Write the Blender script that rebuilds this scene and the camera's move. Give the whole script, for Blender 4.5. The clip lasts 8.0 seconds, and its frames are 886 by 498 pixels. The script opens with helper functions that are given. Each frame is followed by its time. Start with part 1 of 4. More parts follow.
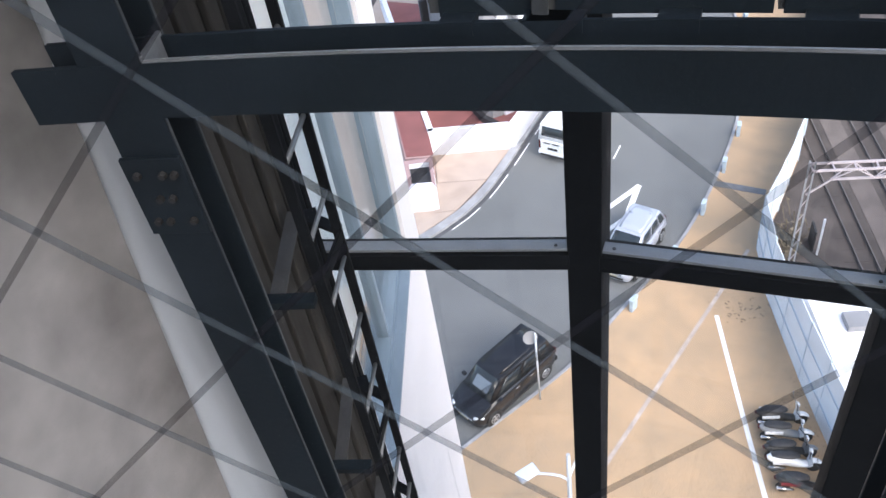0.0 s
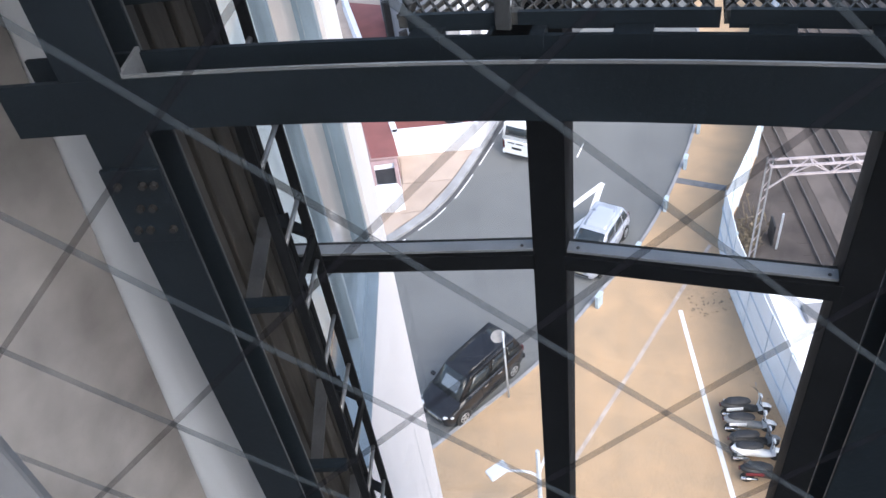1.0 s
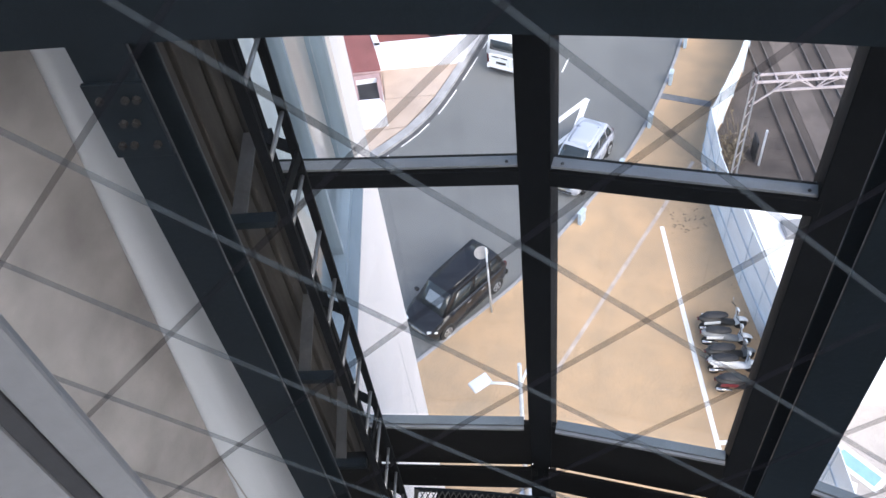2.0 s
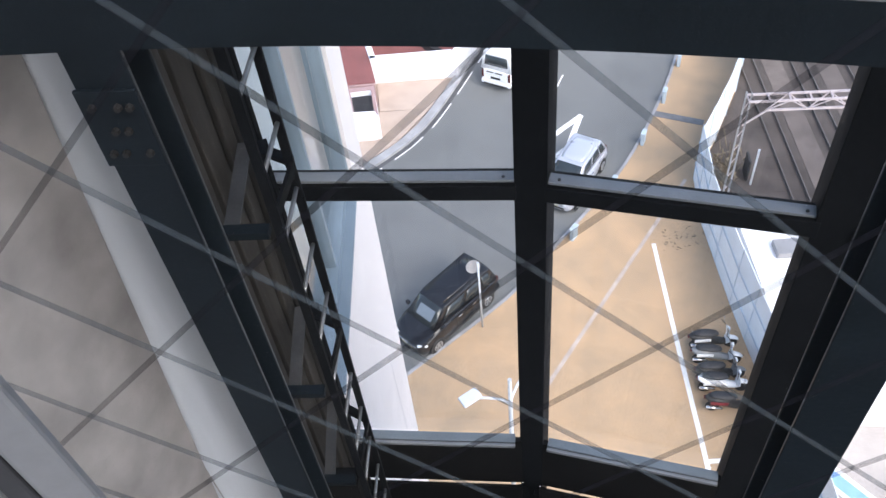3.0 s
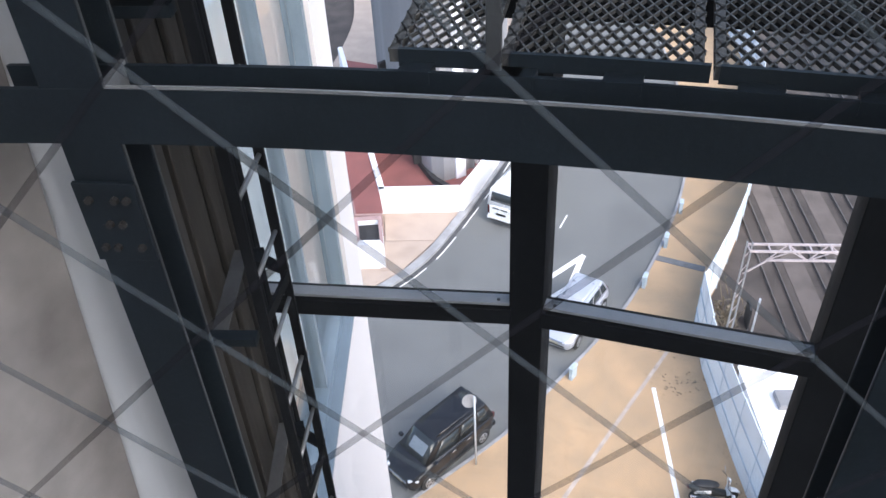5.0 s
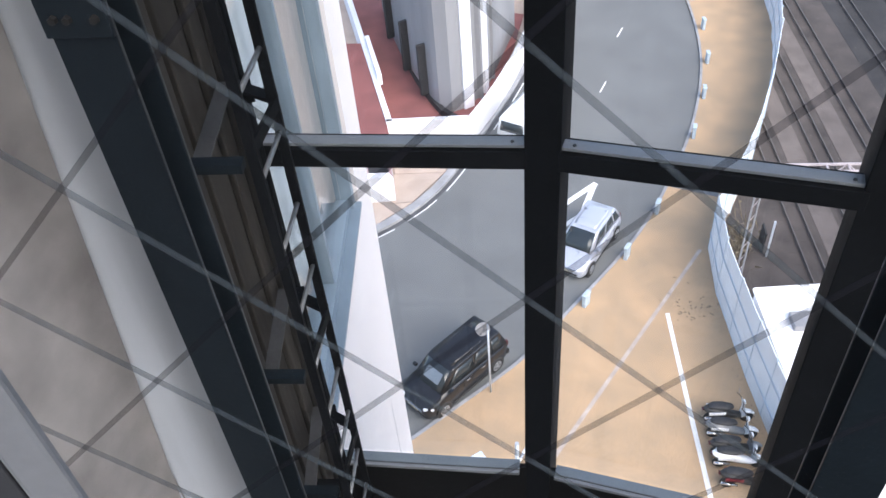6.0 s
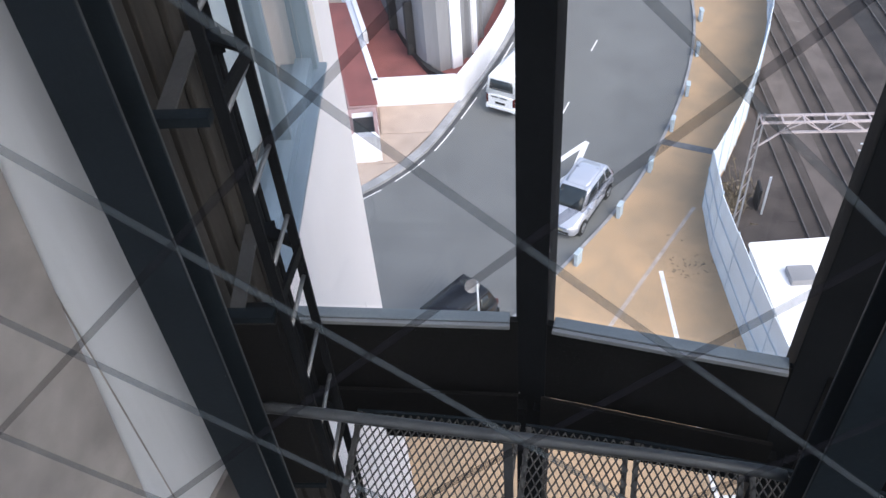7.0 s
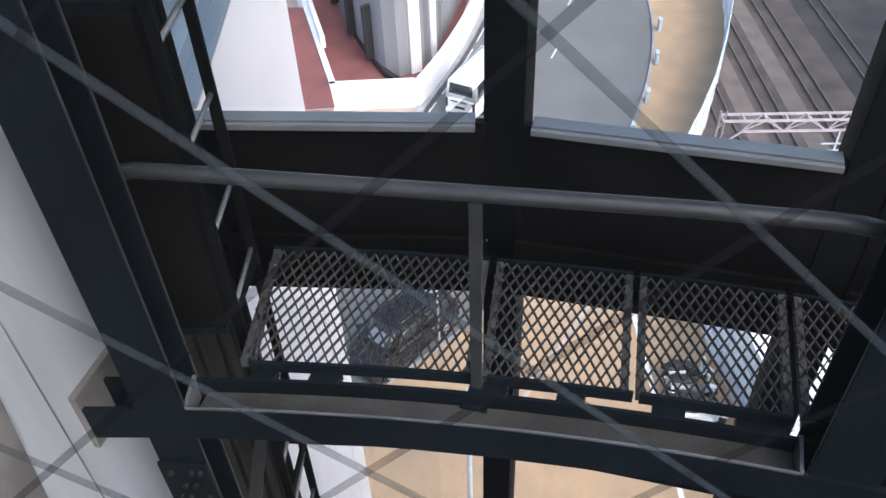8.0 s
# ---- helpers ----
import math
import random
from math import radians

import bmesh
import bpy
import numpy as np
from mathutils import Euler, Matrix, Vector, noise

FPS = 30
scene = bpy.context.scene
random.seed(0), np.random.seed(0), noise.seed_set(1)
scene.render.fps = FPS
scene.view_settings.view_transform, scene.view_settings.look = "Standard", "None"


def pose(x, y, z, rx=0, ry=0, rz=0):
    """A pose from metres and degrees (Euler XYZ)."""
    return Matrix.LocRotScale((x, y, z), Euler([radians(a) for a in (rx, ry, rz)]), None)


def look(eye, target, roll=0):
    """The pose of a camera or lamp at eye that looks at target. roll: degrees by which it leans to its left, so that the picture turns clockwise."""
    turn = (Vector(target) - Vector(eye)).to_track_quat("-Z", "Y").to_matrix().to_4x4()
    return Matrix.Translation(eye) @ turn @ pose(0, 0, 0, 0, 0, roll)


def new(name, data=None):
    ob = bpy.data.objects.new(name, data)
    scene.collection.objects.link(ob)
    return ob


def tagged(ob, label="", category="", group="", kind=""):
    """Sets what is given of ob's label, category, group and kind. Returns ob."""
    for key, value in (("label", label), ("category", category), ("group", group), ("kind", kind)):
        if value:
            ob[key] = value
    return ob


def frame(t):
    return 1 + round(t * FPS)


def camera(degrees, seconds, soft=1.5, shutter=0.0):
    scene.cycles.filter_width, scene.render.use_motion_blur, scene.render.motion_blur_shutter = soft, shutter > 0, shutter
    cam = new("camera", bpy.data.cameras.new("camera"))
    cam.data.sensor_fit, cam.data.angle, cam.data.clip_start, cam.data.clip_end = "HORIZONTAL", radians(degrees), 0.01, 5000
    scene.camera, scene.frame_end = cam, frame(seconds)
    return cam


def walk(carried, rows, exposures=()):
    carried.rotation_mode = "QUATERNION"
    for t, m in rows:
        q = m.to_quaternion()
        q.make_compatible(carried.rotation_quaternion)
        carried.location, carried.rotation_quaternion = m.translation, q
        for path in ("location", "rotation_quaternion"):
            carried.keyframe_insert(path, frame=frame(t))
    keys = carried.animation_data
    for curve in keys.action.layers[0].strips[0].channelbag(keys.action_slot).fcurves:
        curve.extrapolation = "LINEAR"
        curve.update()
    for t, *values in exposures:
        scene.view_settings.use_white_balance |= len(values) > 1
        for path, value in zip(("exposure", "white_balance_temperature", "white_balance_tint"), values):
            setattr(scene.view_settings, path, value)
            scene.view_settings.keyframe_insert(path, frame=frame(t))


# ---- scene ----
cam = camera(56.6, 8.0)
PATH = [
    (0, (0.379, 0.022, 24.35), (-0.27, 1.35, 23.004), -10.0),
    (0.5, (0.393, -0.01, 24.393), (-0.227, 1.323, 23.037), -10.1),
    (1, (0.395, -0.04, 24.419), (-0.177, 1.314, 23.063), -8.9),
    (1.5, (0.394, -0.035, 24.414), (-0.15, 1.29, 23.018), -8.6),
    (2, (0.395, -0.057, 24.431), (-0.112, 1.165, 22.931), -8.7),
    (3.5, (0.366, -0.026, 24.401), (-0.134, 1.291, 22.98), -6.0),
    (4, (0.38, -0.033, 24.409), (-0.134, 1.39, 23.1), -4.6),
    (5.5, (0.402, -0.049, 24.213), (-0.157, 1.414, 22.969), -3.0),
    (6, (0.389, -0.058, 23.892), (-0.159, 1.306, 22.536), -5.4),
    (6.5, (0.377, -0.009, 23.395), (-0.171, 1.325, 22.009), -6.1),
    (7, (0.363, 0.027, 22.778), (-0.154, 1.362, 21.382), -5.3),
    (7.5, (0.324, 0.079, 22.171), (-0.126, 1.424, 20.762), -3.6),
    (8, (0.319, 0.074, 21.58), (-0.114, 1.477, 20.222), -2.5),
]
EXPOSURE = [(0, 1.56), (2.2, 1.53), (4.2, 1.50), (5.5, 1.50), (6.0, 1.50), (6.5, 1.34), (7.0, 1.22), (7.5, 1.22), (8, 1.34)]
walk(cam, [(t, look(eye, target, roll)) for t, eye, target, roll in PATH], EXPOSURE)

# ---- world, sun, exposure ----
world = bpy.data.worlds.new("overcast_sky")
scene.world = world
world.use_nodes = True
wn = world.node_tree
sky = wn.nodes.new("ShaderNodeTexSky")
sky.sky_type = "NISHITA"
sky.sun_disc = False
sky.sun_elevation = radians(47)
sky.sun_rotation = radians(128)
sky.air_density, sky.dust_density = 1.0, 2.2
wn.links.new(sky.outputs[0], wn.nodes["Background"].inputs[0])
wn.nodes["Background"].inputs[1].default_value = 0.15
sun = new("sun", bpy.data.lights.new("sun", "SUN"))
sun.data.energy, sun.data.angle, sun.data.color = 1.2, radians(60), (0.985, 0.99, 1.0)
sun.matrix_world = look((37, -29, 50), (0, 0, 0))


# ---- materials ----
def surface(name, colour, rough=0.7, metal=0.0, spread=0.25, coarse=1.5, fine=40.0, bump=0.15, tint=None, streak=False, per_piece=0.0, spec=0.5):
    """A worn surface: colour varied at a coarse and a fine scale, with fine relief."""
    m = bpy.data.materials.new(name)
    m.use_nodes = True
    t, L = m.node_tree, m.node_tree.links
    p = t.nodes["Principled BSDF"]
    geo = t.nodes.new("ShaderNodeNewGeometry")
    pos = geo.outputs["Position"]
    if streak:
        mp = t.nodes.new("ShaderNodeMapping")
        mp.inputs["Scale"].default_value = (1, 1, 0.08)
        L.new(pos, mp.inputs[0])
        pos = mp.outputs[0]
    n1, n2 = t.nodes.new("ShaderNodeTexNoise"), t.nodes.new("ShaderNodeTexNoise")
    n1.inputs["Scale"].default_value, n1.inputs["Detail"].default_value = coarse, 6
    n2.inputs["Scale"].default_value, n2.inputs["Detail"].default_value = fine, 4
    for n in (n1, n2):
        L.new(pos, n.inputs["Vector"])
    add, soft = t.nodes.new("ShaderNodeMath"), t.nodes.new("ShaderNodeMath")
    soft.operation, soft.inputs[1].default_value, soft.inputs[2].default_value = "MULTIPLY_ADD", 0.45, 0.275
    L.new(n2.outputs[0], soft.inputs[0])
    add.operation = "ADD"
    L.new(n1.outputs[0], add.inputs[0])
    L.new(soft.outputs[0], add.inputs[1])
    ramp = t.nodes.new("ShaderNodeValToRGB")
    lo = [c * (1 - spread) for c in colour]
    hi = [min(1, c * (1 + spread)) for c in (tint or colour)]
    ramp.color_ramp.elements[0].position = 0.36
    ramp.color_ramp.elements[1].position = 0.64
    half = t.nodes.new("ShaderNodeMath")
    half.operation, half.inputs[1].default_value = "MULTIPLY", 0.5
    L.new(add.outputs[0], half.inputs[0])
    ramp.color_ramp.elements[0].color, ramp.color_ramp.elements[1].color = (*lo, 1), (*hi, 1)
    L.new(half.outputs[0], ramp.inputs[0])
    out = ramp.outputs[0]
    if per_piece:
        info = t.nodes.new("ShaderNodeObjectInfo")
        hsv = t.nodes.new("ShaderNodeHueSaturation")
        mr = t.nodes.new("ShaderNodeMapRange")
        mr.inputs["To Min"].default_value, mr.inputs["To Max"].default_value = 1 - per_piece, 1 + per_piece
        L.new(info.outputs["Random"], mr.inputs["Value"])
        L.new(mr.outputs[0], hsv.inputs["Value"])
        L.new(out, hsv.inputs["Color"])
        out = hsv.outputs[0]
    L.new(out, p.inputs["Base Color"])
    p.inputs["Metallic"].default_value = metal
    p.inputs["Specular IOR Level"].default_value = spec
    rr = t.nodes.new("ShaderNodeMapRange")
    rr.inputs["To Min"].default_value, rr.inputs["To Max"].default_value = max(0.02, rough - min(0.1, spread * 0.4)), min(1, rough + min(0.1, spread * 0.4))
    L.new(n1.outputs[0], rr.inputs["Value"])
    L.new(rr.outputs[0], p.inputs["Roughness"])
    if bump:
        b = t.nodes.new("ShaderNodeBump")
        b.inputs["Strength"].default_value, b.inputs["Distance"].default_value = bump, 0.01
        L.new(n2.outputs[0], b.inputs["Height"])
        L.new(b.outputs[0], p.inputs["Normal"])
    return m


def see_through(name, colour, clear, gloss=True, veil=0.0):
    """Clear glass or fine wire: part of the light passes straight on."""
    m = bpy.data.materials.new(name)
    m.use_nodes = True
    t, L = m.node_tree, m.node_tree.links
    t.nodes.remove(t.nodes["Principled BSDF"])
    out = t.nodes["Material Output"]
    clr, dif = t.nodes.new("ShaderNodeBsdfTransparent"), t.nodes.new("ShaderNodeBsdfDiffuse")
    dif.inputs[0].default_value = (*colour, 1)
    mix = t.nodes.new("ShaderNodeMixShader")
    mix.inputs[0].default_value = 1 - clear
    L.new(clr.outputs[0], mix.inputs[1])
    L.new(dif.outputs[0], mix.inputs[2])
    last = mix
    if veil:
        tr = t.nodes.new("ShaderNodeBsdfTranslucent")
        tr.inputs[0].default_value = (0.8, 0.85, 0.9, 1)
        mv = t.nodes.new("ShaderNodeMixShader")
        mv.inputs[0].default_value = veil
        L.new(last.outputs[0], mv.inputs[1])
        L.new(tr.outputs[0], mv.inputs[2])
        last = mv
    if gloss:
        gl, lw, fr = t.nodes.new("ShaderNodeBsdfGlossy"), t.nodes.new("ShaderNodeLayerWeight"), t.nodes.new("ShaderNodeMath")
        lw.inputs["Blend"].default_value = 0.18
        fr.operation, fr.inputs[1].default_value = "MULTIPLY", 0.35
        L.new(lw.outputs["Facing"], fr.inputs[0])
        gl.inputs["Roughness"].default_value = 0.02
        mg = t.nodes.new("ShaderNodeMixShader")
        L.new(fr.outputs[0], mg.inputs[0])
        L.new(last.outputs[0], mg.inputs[1])
        L.new(gl.outputs[0], mg.inputs[2])
        last = mg
    L.new(last.outputs[0], out.inputs[0])
    return m


STEEL = surface("painted_steel_dark", (0.0052, 0.0082, 0.0112), 0.5, 0.0, 0.3, 3, 60, 0.08, spec=0.12)
STEEL_BOLT = surface("dull_bolt_heads", (0.018, 0.017, 0.016), 0.45, 0.4, 0.4, 20, 90, 0.05)
# Pale tone paints the light caught by the beam's top edges.
EDGE_GLINT = surface("edge_glint_steel", (0.13, 0.135, 0.14), 0.4, 0.3, 0.3, 8, 90, 0.08)
BRACE = surface("dull_flat_steel", (0.042, 0.042, 0.042), 0.6, 0.0, 0.3, 6, 60, 0.1, spec=0.2)
RUNG = surface("bare_steel_rung", (0.15, 0.155, 0.16), 0.4, 0.4, 0.2, 8, 80, 0.05)
SHEEN = surface("blue_grey_reflection", (0.17, 0.20, 0.23), 0.25, 0.0, 0.1, 5, 60, 0.0)
STEEL_FLOOR = surface("brightened_steel", (0.048, 0.048, 0.047), 0.75, 0.0, 0.45, 6, 90, 0.2, spec=0.25)
RAIL = surface("handrail_steel", (0.040, 0.043, 0.046), 0.4, 0.3, 0.3, 6, 80, 0.05, spec=0.25)
FRAME = surface("facade_frame_black", (0.005, 0.0055, 0.0065), 0.65, 0.0, 0.3, 4, 60, 0.04, spec=0.05)
SPANDREL = surface("spandrel_board_black", (0.0042, 0.004, 0.004), 0.6, 0.0, 0.5, 3, 50, 0.1, spec=0.12)
ALU = surface("brushed_aluminium_sill", (0.165, 0.175, 0.185), 0.5, 0.3, 0.2, 4, 120, 0.05)
TRAY = surface("blue_grey_sill_tray", (0.13, 0.155, 0.175), 0.5, 0.2, 0.2, 4, 100, 0.04)
BROWN = surface("dark_brown_cladding", (0.034, 0.031, 0.028), 0.7, 0.0, 0.5, 6, 50, 0.12, streak=True, spec=0.12)
CONCRETE = surface("pale_concrete", (0.40, 0.425, 0.46), 0.85, 0.0, 0.16, 2.2, 14, 0.08, streak=True)
# Also the tone of the slab that paints shade on wall_west.
BROWN_GREY = surface("brown_grey_concrete", (0.085, 0.081, 0.079), 0.85, 0.0, 0.35, 1.1, 5, 0.05, tint=(0.20, 0.187, 0.182))
MESH = surface("galvanised_mesh", (0.062, 0.060, 0.057), 0.6, 0.4, 0.35, 10, 120, 0.05, spec=0.25)
CREAM = surface("cream_render", (0.82, 0.76, 0.74), 0.9, 0.0, 0.07, 1.2, 50, 0.1)
WHITE = surface("white_render", (0.80, 0.80, 0.84), 0.85, 0.0, 0.1, 1.5, 40, 0.1)
BLUEFRAME = surface("blue_grey_window_frame", (0.22, 0.275, 0.32), 0.45, 0.2, 0.15, 3, 60, 0.03)
ASPHALT = surface("asphalt", (0.142, 0.146, 0.144), 0.9, 0.0, 0.16, 0.35, 55, 0.35)
TAN = surface("tan_compacted_soil", (0.385, 0.285, 0.185), 0.95, 0.0, 0.14, 0.7, 11, 0.4, tint=(0.45, 0.30, 0.175))
BALLAST = surface("brown_ballast", (0.062, 0.051, 0.046), 0.95, 0.0, 0.5, 0.7, 14, 0.6)
BEDDING = surface("blackish_ground", (0.022, 0.022, 0.024), 0.9, 0.0, 0.6, 0.5, 12, 0.5, tint=(0.032, 0.029, 0.028))
RED = surface("red_brick_paving", (0.215, 0.078, 0.072), 0.85, 0.0, 0.22, 0.8, 30, 0.2)
PINK = surface("pink_brown_render", (0.36, 0.24, 0.23), 0.85, 0.0, 0.2, 2, 40, 0.15)
BEIGE = surface("beige_slab", (0.42, 0.335, 0.275), 0.85, 0.0, 0.14, 1.2, 30, 0.15, per_piece=0.07)
KERB = surface("concrete_kerb", (0.30, 0.30, 0.305), 0.85, 0.0, 0.25, 2, 40, 0.2, per_piece=0.1)
PAINT = surface("white_road_paint", (0.78, 0.77, 0.75), 0.7, 0.0, 0.15, 3, 30, 0.1)
PALEPAINT = surface("worn_lilac_paint", (0.42, 0.35, 0.30), 0.8, 0.0, 0.3, 2, 20, 0.1)
FENCE = surface("pale_blue_hoarding", (0.76, 0.81, 0.86), 0.6, 0.0, 0.12, 1.2, 30, 0.08, per_piece=0.06)
TARP = surface("white_tarpaulin", (0.74, 0.79, 0.86), 0.6, 0.0, 0.12, 1.5, 20, 0.2, per_piece=0.05)
FENCEPOST = surface("grey_blue_post", (0.46, 0.54, 0.62), 0.6, 0.0, 0.2, 3, 30, 0.08)
ROOF = surface("white_roof_sheet", (0.85, 0.84, 0.84), 0.7, 0.0, 0.1, 0.7, 20, 0.1)
GREYWALL = surface("grey_concrete_wall", (0.24, 0.24, 0.25), 0.85, 0.0, 0.3, 0.4, 30, 0.12, streak=True)
DARK = surface("dark_interior", (0.02, 0.02, 0.022), 0.8, 0.0, 0.4, 3, 30, 0.1)
YARD = surface("grey_yard_concrete", (0.36, 0.33, 0.31), 0.9, 0.0, 0.3, 0.5, 15, 0.3)
RUST = surface("rusty_rail", (0.10, 0.088, 0.082), 0.6, 0.2, 0.3, 5, 50, 0.1)
SLEEPER = surface("concrete_sleeper", (0.112, 0.093, 0.084), 0.95, 0.0, 0.3, 1, 20, 0.3)
GANTRY = surface("pink_grey_galvanised_steel", (0.46, 0.40, 0.40), 0.6, 0.3, 0.2, 3, 40, 0.05)
LAMPW = surface("white_lamp_paint", (0.64, 0.68, 0.74), 0.4, 0.0, 0.08, 5, 60, 0.02)
POLEW = surface("grey_white_pole", (0.50, 0.53, 0.57), 0.5, 0.2, 0.15, 4, 50, 0.03)
BOLLARD = surface("pale_blue_concrete", (0.42, 0.50, 0.56), 0.8, 0.0, 0.2, 4, 40, 0.15)
TYRE = surface("tyre_rubber", (0.018, 0.018, 0.018), 0.85, 0.0, 0.3, 10, 80, 0.15)
RIM = surface("alloy_rim", (0.55, 0.56, 0.58), 0.3, 0.8, 0.15, 8, 60, 0.02)
BLACKCAR = surface("black_car_paint", (0.012, 0.012, 0.014), 0.22, 0.0, 0.2, 2, 80, 0.0)
SILVER = surface("silver_car_paint", (0.50, 0.52, 0.58), 0.28, 0.35, 0.06, 2, 80, 0.0)
WHITECAR = surface("white_van_paint", (0.82, 0.83, 0.84), 0.3, 0.0, 0.05, 2, 80, 0.0)
CARGLASS = surface("tinted_car_glass", (0.025, 0.032, 0.036), 0.08, 0.0, 0.2, 2, 40, 0.0)
CHROME = surface("chrome", (0.75, 0.76, 0.78), 0.15, 0.9, 0.1, 5, 60, 0.0)
HEADLAMP = surface("clear_headlamp", (0.70, 0.72, 0.74), 0.1, 0.2, 0.1, 8, 50, 0.0)
REDLAMP = surface("red_tail_lamp", (0.07, 0.012, 0.012), 0.2, 0.0, 0.1, 8, 50, 0.0)
GREENFILM = surface("green_van_graphic", (0.32, 0.66, 0.55), 0.35, 0.0, 0.15, 2, 40, 0.0)
BLUEFILM = surface("blue_van_graphic", (0.36, 0.48, 0.72), 0.35, 0.0, 0.15, 2, 40, 0.0)
YELLOW = surface("yellow_plate", (0.65, 0.42, 0.06), 0.5, 0.0, 0.1, 5, 50, 0.0)
PLASTIC = surface("black_plastic", (0.02, 0.02, 0.02), 0.5, 0.0, 0.3, 8, 80, 0.1)
SEAT = surface("black_vinyl_seat", (0.025, 0.025, 0.027), 0.6, 0.0, 0.3, 8, 80, 0.1)
REDPAINT = surface("red_scooter_paint", (0.16, 0.014, 0.022), 0.3, 0.0, 0.1, 8, 60, 0.0)
GREYPAINT = surface("grey_scooter_paint", (0.20, 0.21, 0.22), 0.35, 0.0, 0.1, 8, 60, 0.0)
BANNER = surface("blue_banner", (0.20, 0.36, 0.62), 0.6, 0.0, 0.15, 3, 40, 0.05)
PLATE = surface("dull_number_plate", (0.36, 0.34, 0.27), 0.5, 0.0, 0.1, 5, 50, 0.0)
DRAIN = surface("dirty_drain_cover", (0.15, 0.15, 0.155), 0.8, 0.0, 0.3, 3, 30, 0.2)
GUTTER = surface("dark_gutter", (0.075, 0.076, 0.08), 0.85, 0.0, 0.4, 2, 30, 0.3)
SCRUB = surface("dry_scrub", (0.16, 0.13, 0.09), 0.9, 0.0, 0.4, 5, 30, 0.2)
GASKET = surface("black_gasket", (0.02, 0.021, 0.024), 0.6, 0.0, 0.3, 8, 80, 0.05)
CABTRIM = surface("pale_cab_trim", (0.15, 0.155, 0.165), 0.5, 0.2, 0.15, 6, 80, 0.05)
PANE = see_through("window_pane", (0.5, 0.5, 0.5), 0.995)
# Haze over the blacks is put in by the diffuse share and veil.
CABGLASS = see_through("hazy_wired_glass", (0.6, 0.65, 0.7), 0.9986, gloss=False, veil=0.001)
# Same wire in two tones; light and shade are put into the colour.
LIT_WIRE = see_through("lit_glass_wire", (0.048, 0.058, 0.066), 0.70, gloss=False)
SHADED_WIRE = see_through("shaded_glass_wire", (0.014, 0.014, 0.018), 0.74, gloss=False)


# ---- building blocks ----
def link(name, bm, material, parent=None, label=""):
    bmesh.ops.recalc_face_normals(bm, faces=bm.faces)
    me = bpy.data.meshes.new(name)
    bm.to_mesh(me)
    bm.free()
    me.materials.append(material)
    ob = new(name, me)
    if parent:
        ob.parent = parent
    if label:
        ob["label"] = label
    return ob


def part(name, bm, material, parent, label=""):
    return link(name, bm, material, parent, label)


def thing(name, label, category, group="", kind="", at=None):
    ob = new(name)
    ob.empty_display_size = 0.1
    if at:
        ob.matrix_world = at
    return tagged(ob, label, category, group, kind)


def box(bm, lo, hi, bevel=0.0, m=None):
    """A box from corner to corner, its edges rounded by bevel, put through the matrix m."""
    lo, hi = Vector(lo), Vector(hi)
    c, s = (lo + hi) / 2, hi - lo
    vs = bmesh.ops.create_cube(bm, size=1, matrix=Matrix.Translation(c) @ Matrix.Diagonal((*s, 1)))["verts"]
    if bevel:
        es = list({e for v in vs for e in v.link_edges})
        r = bmesh.ops.bevel(bm, geom=es, offset=bevel, segments=2, affect="EDGES", profile=0.5)
        vs = list({v for f in r["faces"] for v in f.verts} | {v for v in vs if v.is_valid})
        seen, todo = set(vs), list(vs)
        while todo:
            for e in todo.pop().link_edges:
                for v in e.verts:
                    if v not in seen:
                        seen.add(v)
                        todo.append(v)
        vs = list(seen)
    if m is not None:
        bmesh.ops.transform(bm, matrix=m, verts=vs)
    return vs


def boxed(lo, hi, bevel=0.0, m=None):
    bm = bmesh.new()
    box(bm, lo, hi, bevel, m)
    return bm


def bar(bm, a, b, w, h, bevel=0.0):
    """A straight bar from a to b of width w (level) and height h."""
    a, b = Vector(a), Vector(b)
    d = b - a
    side = Vector((0, 0, 1)).cross(d)
    side = side.normalized() if side.length > 1e-5 else Vector((1, 0, 0))
    up = d.normalized().cross(side)
    m = Matrix((side, d.normalized(), up)).transposed().to_4x4()
    m.translation = (a + b) / 2
    box(bm, (-w / 2, -d.length / 2, -h / 2), (w / 2, d.length / 2, h / 2), bevel, m)


def tube(bm, pts, r, sides=10, r2=None):
    """A round tube along pts, tapering from r to r2."""
    pts = [Vector(p) for p in pts]
    rings = []
    for i, p in enumerate(pts):
        d = (pts[min(i + 1, len(pts) - 1)] - pts[max(i - 1, 0)]).normalized()
        a = d.orthogonal().normalized() if abs(d.z) > 0.99 else Vector((0, 0, 1)).cross(d).normalized()
        b = d.cross(a)
        k = r if r2 is None else r + (r2 - r) * i / (len(pts) - 1)
        rings.append([bm.verts.new(p + (a * math.cos(q) + b * math.sin(q)) * k) for q in (2 * math.pi * j / sides for j in range(sides))])
    for u, v in zip(rings, rings[1:]):
        for j in range(sides):
            bm.faces.new((u[j], u[(j + 1) % sides], v[(j + 1) % sides], v[j])).smooth = True
    bm.faces.new(rings[0][::-1])
    bm.faces.new(rings[-1])


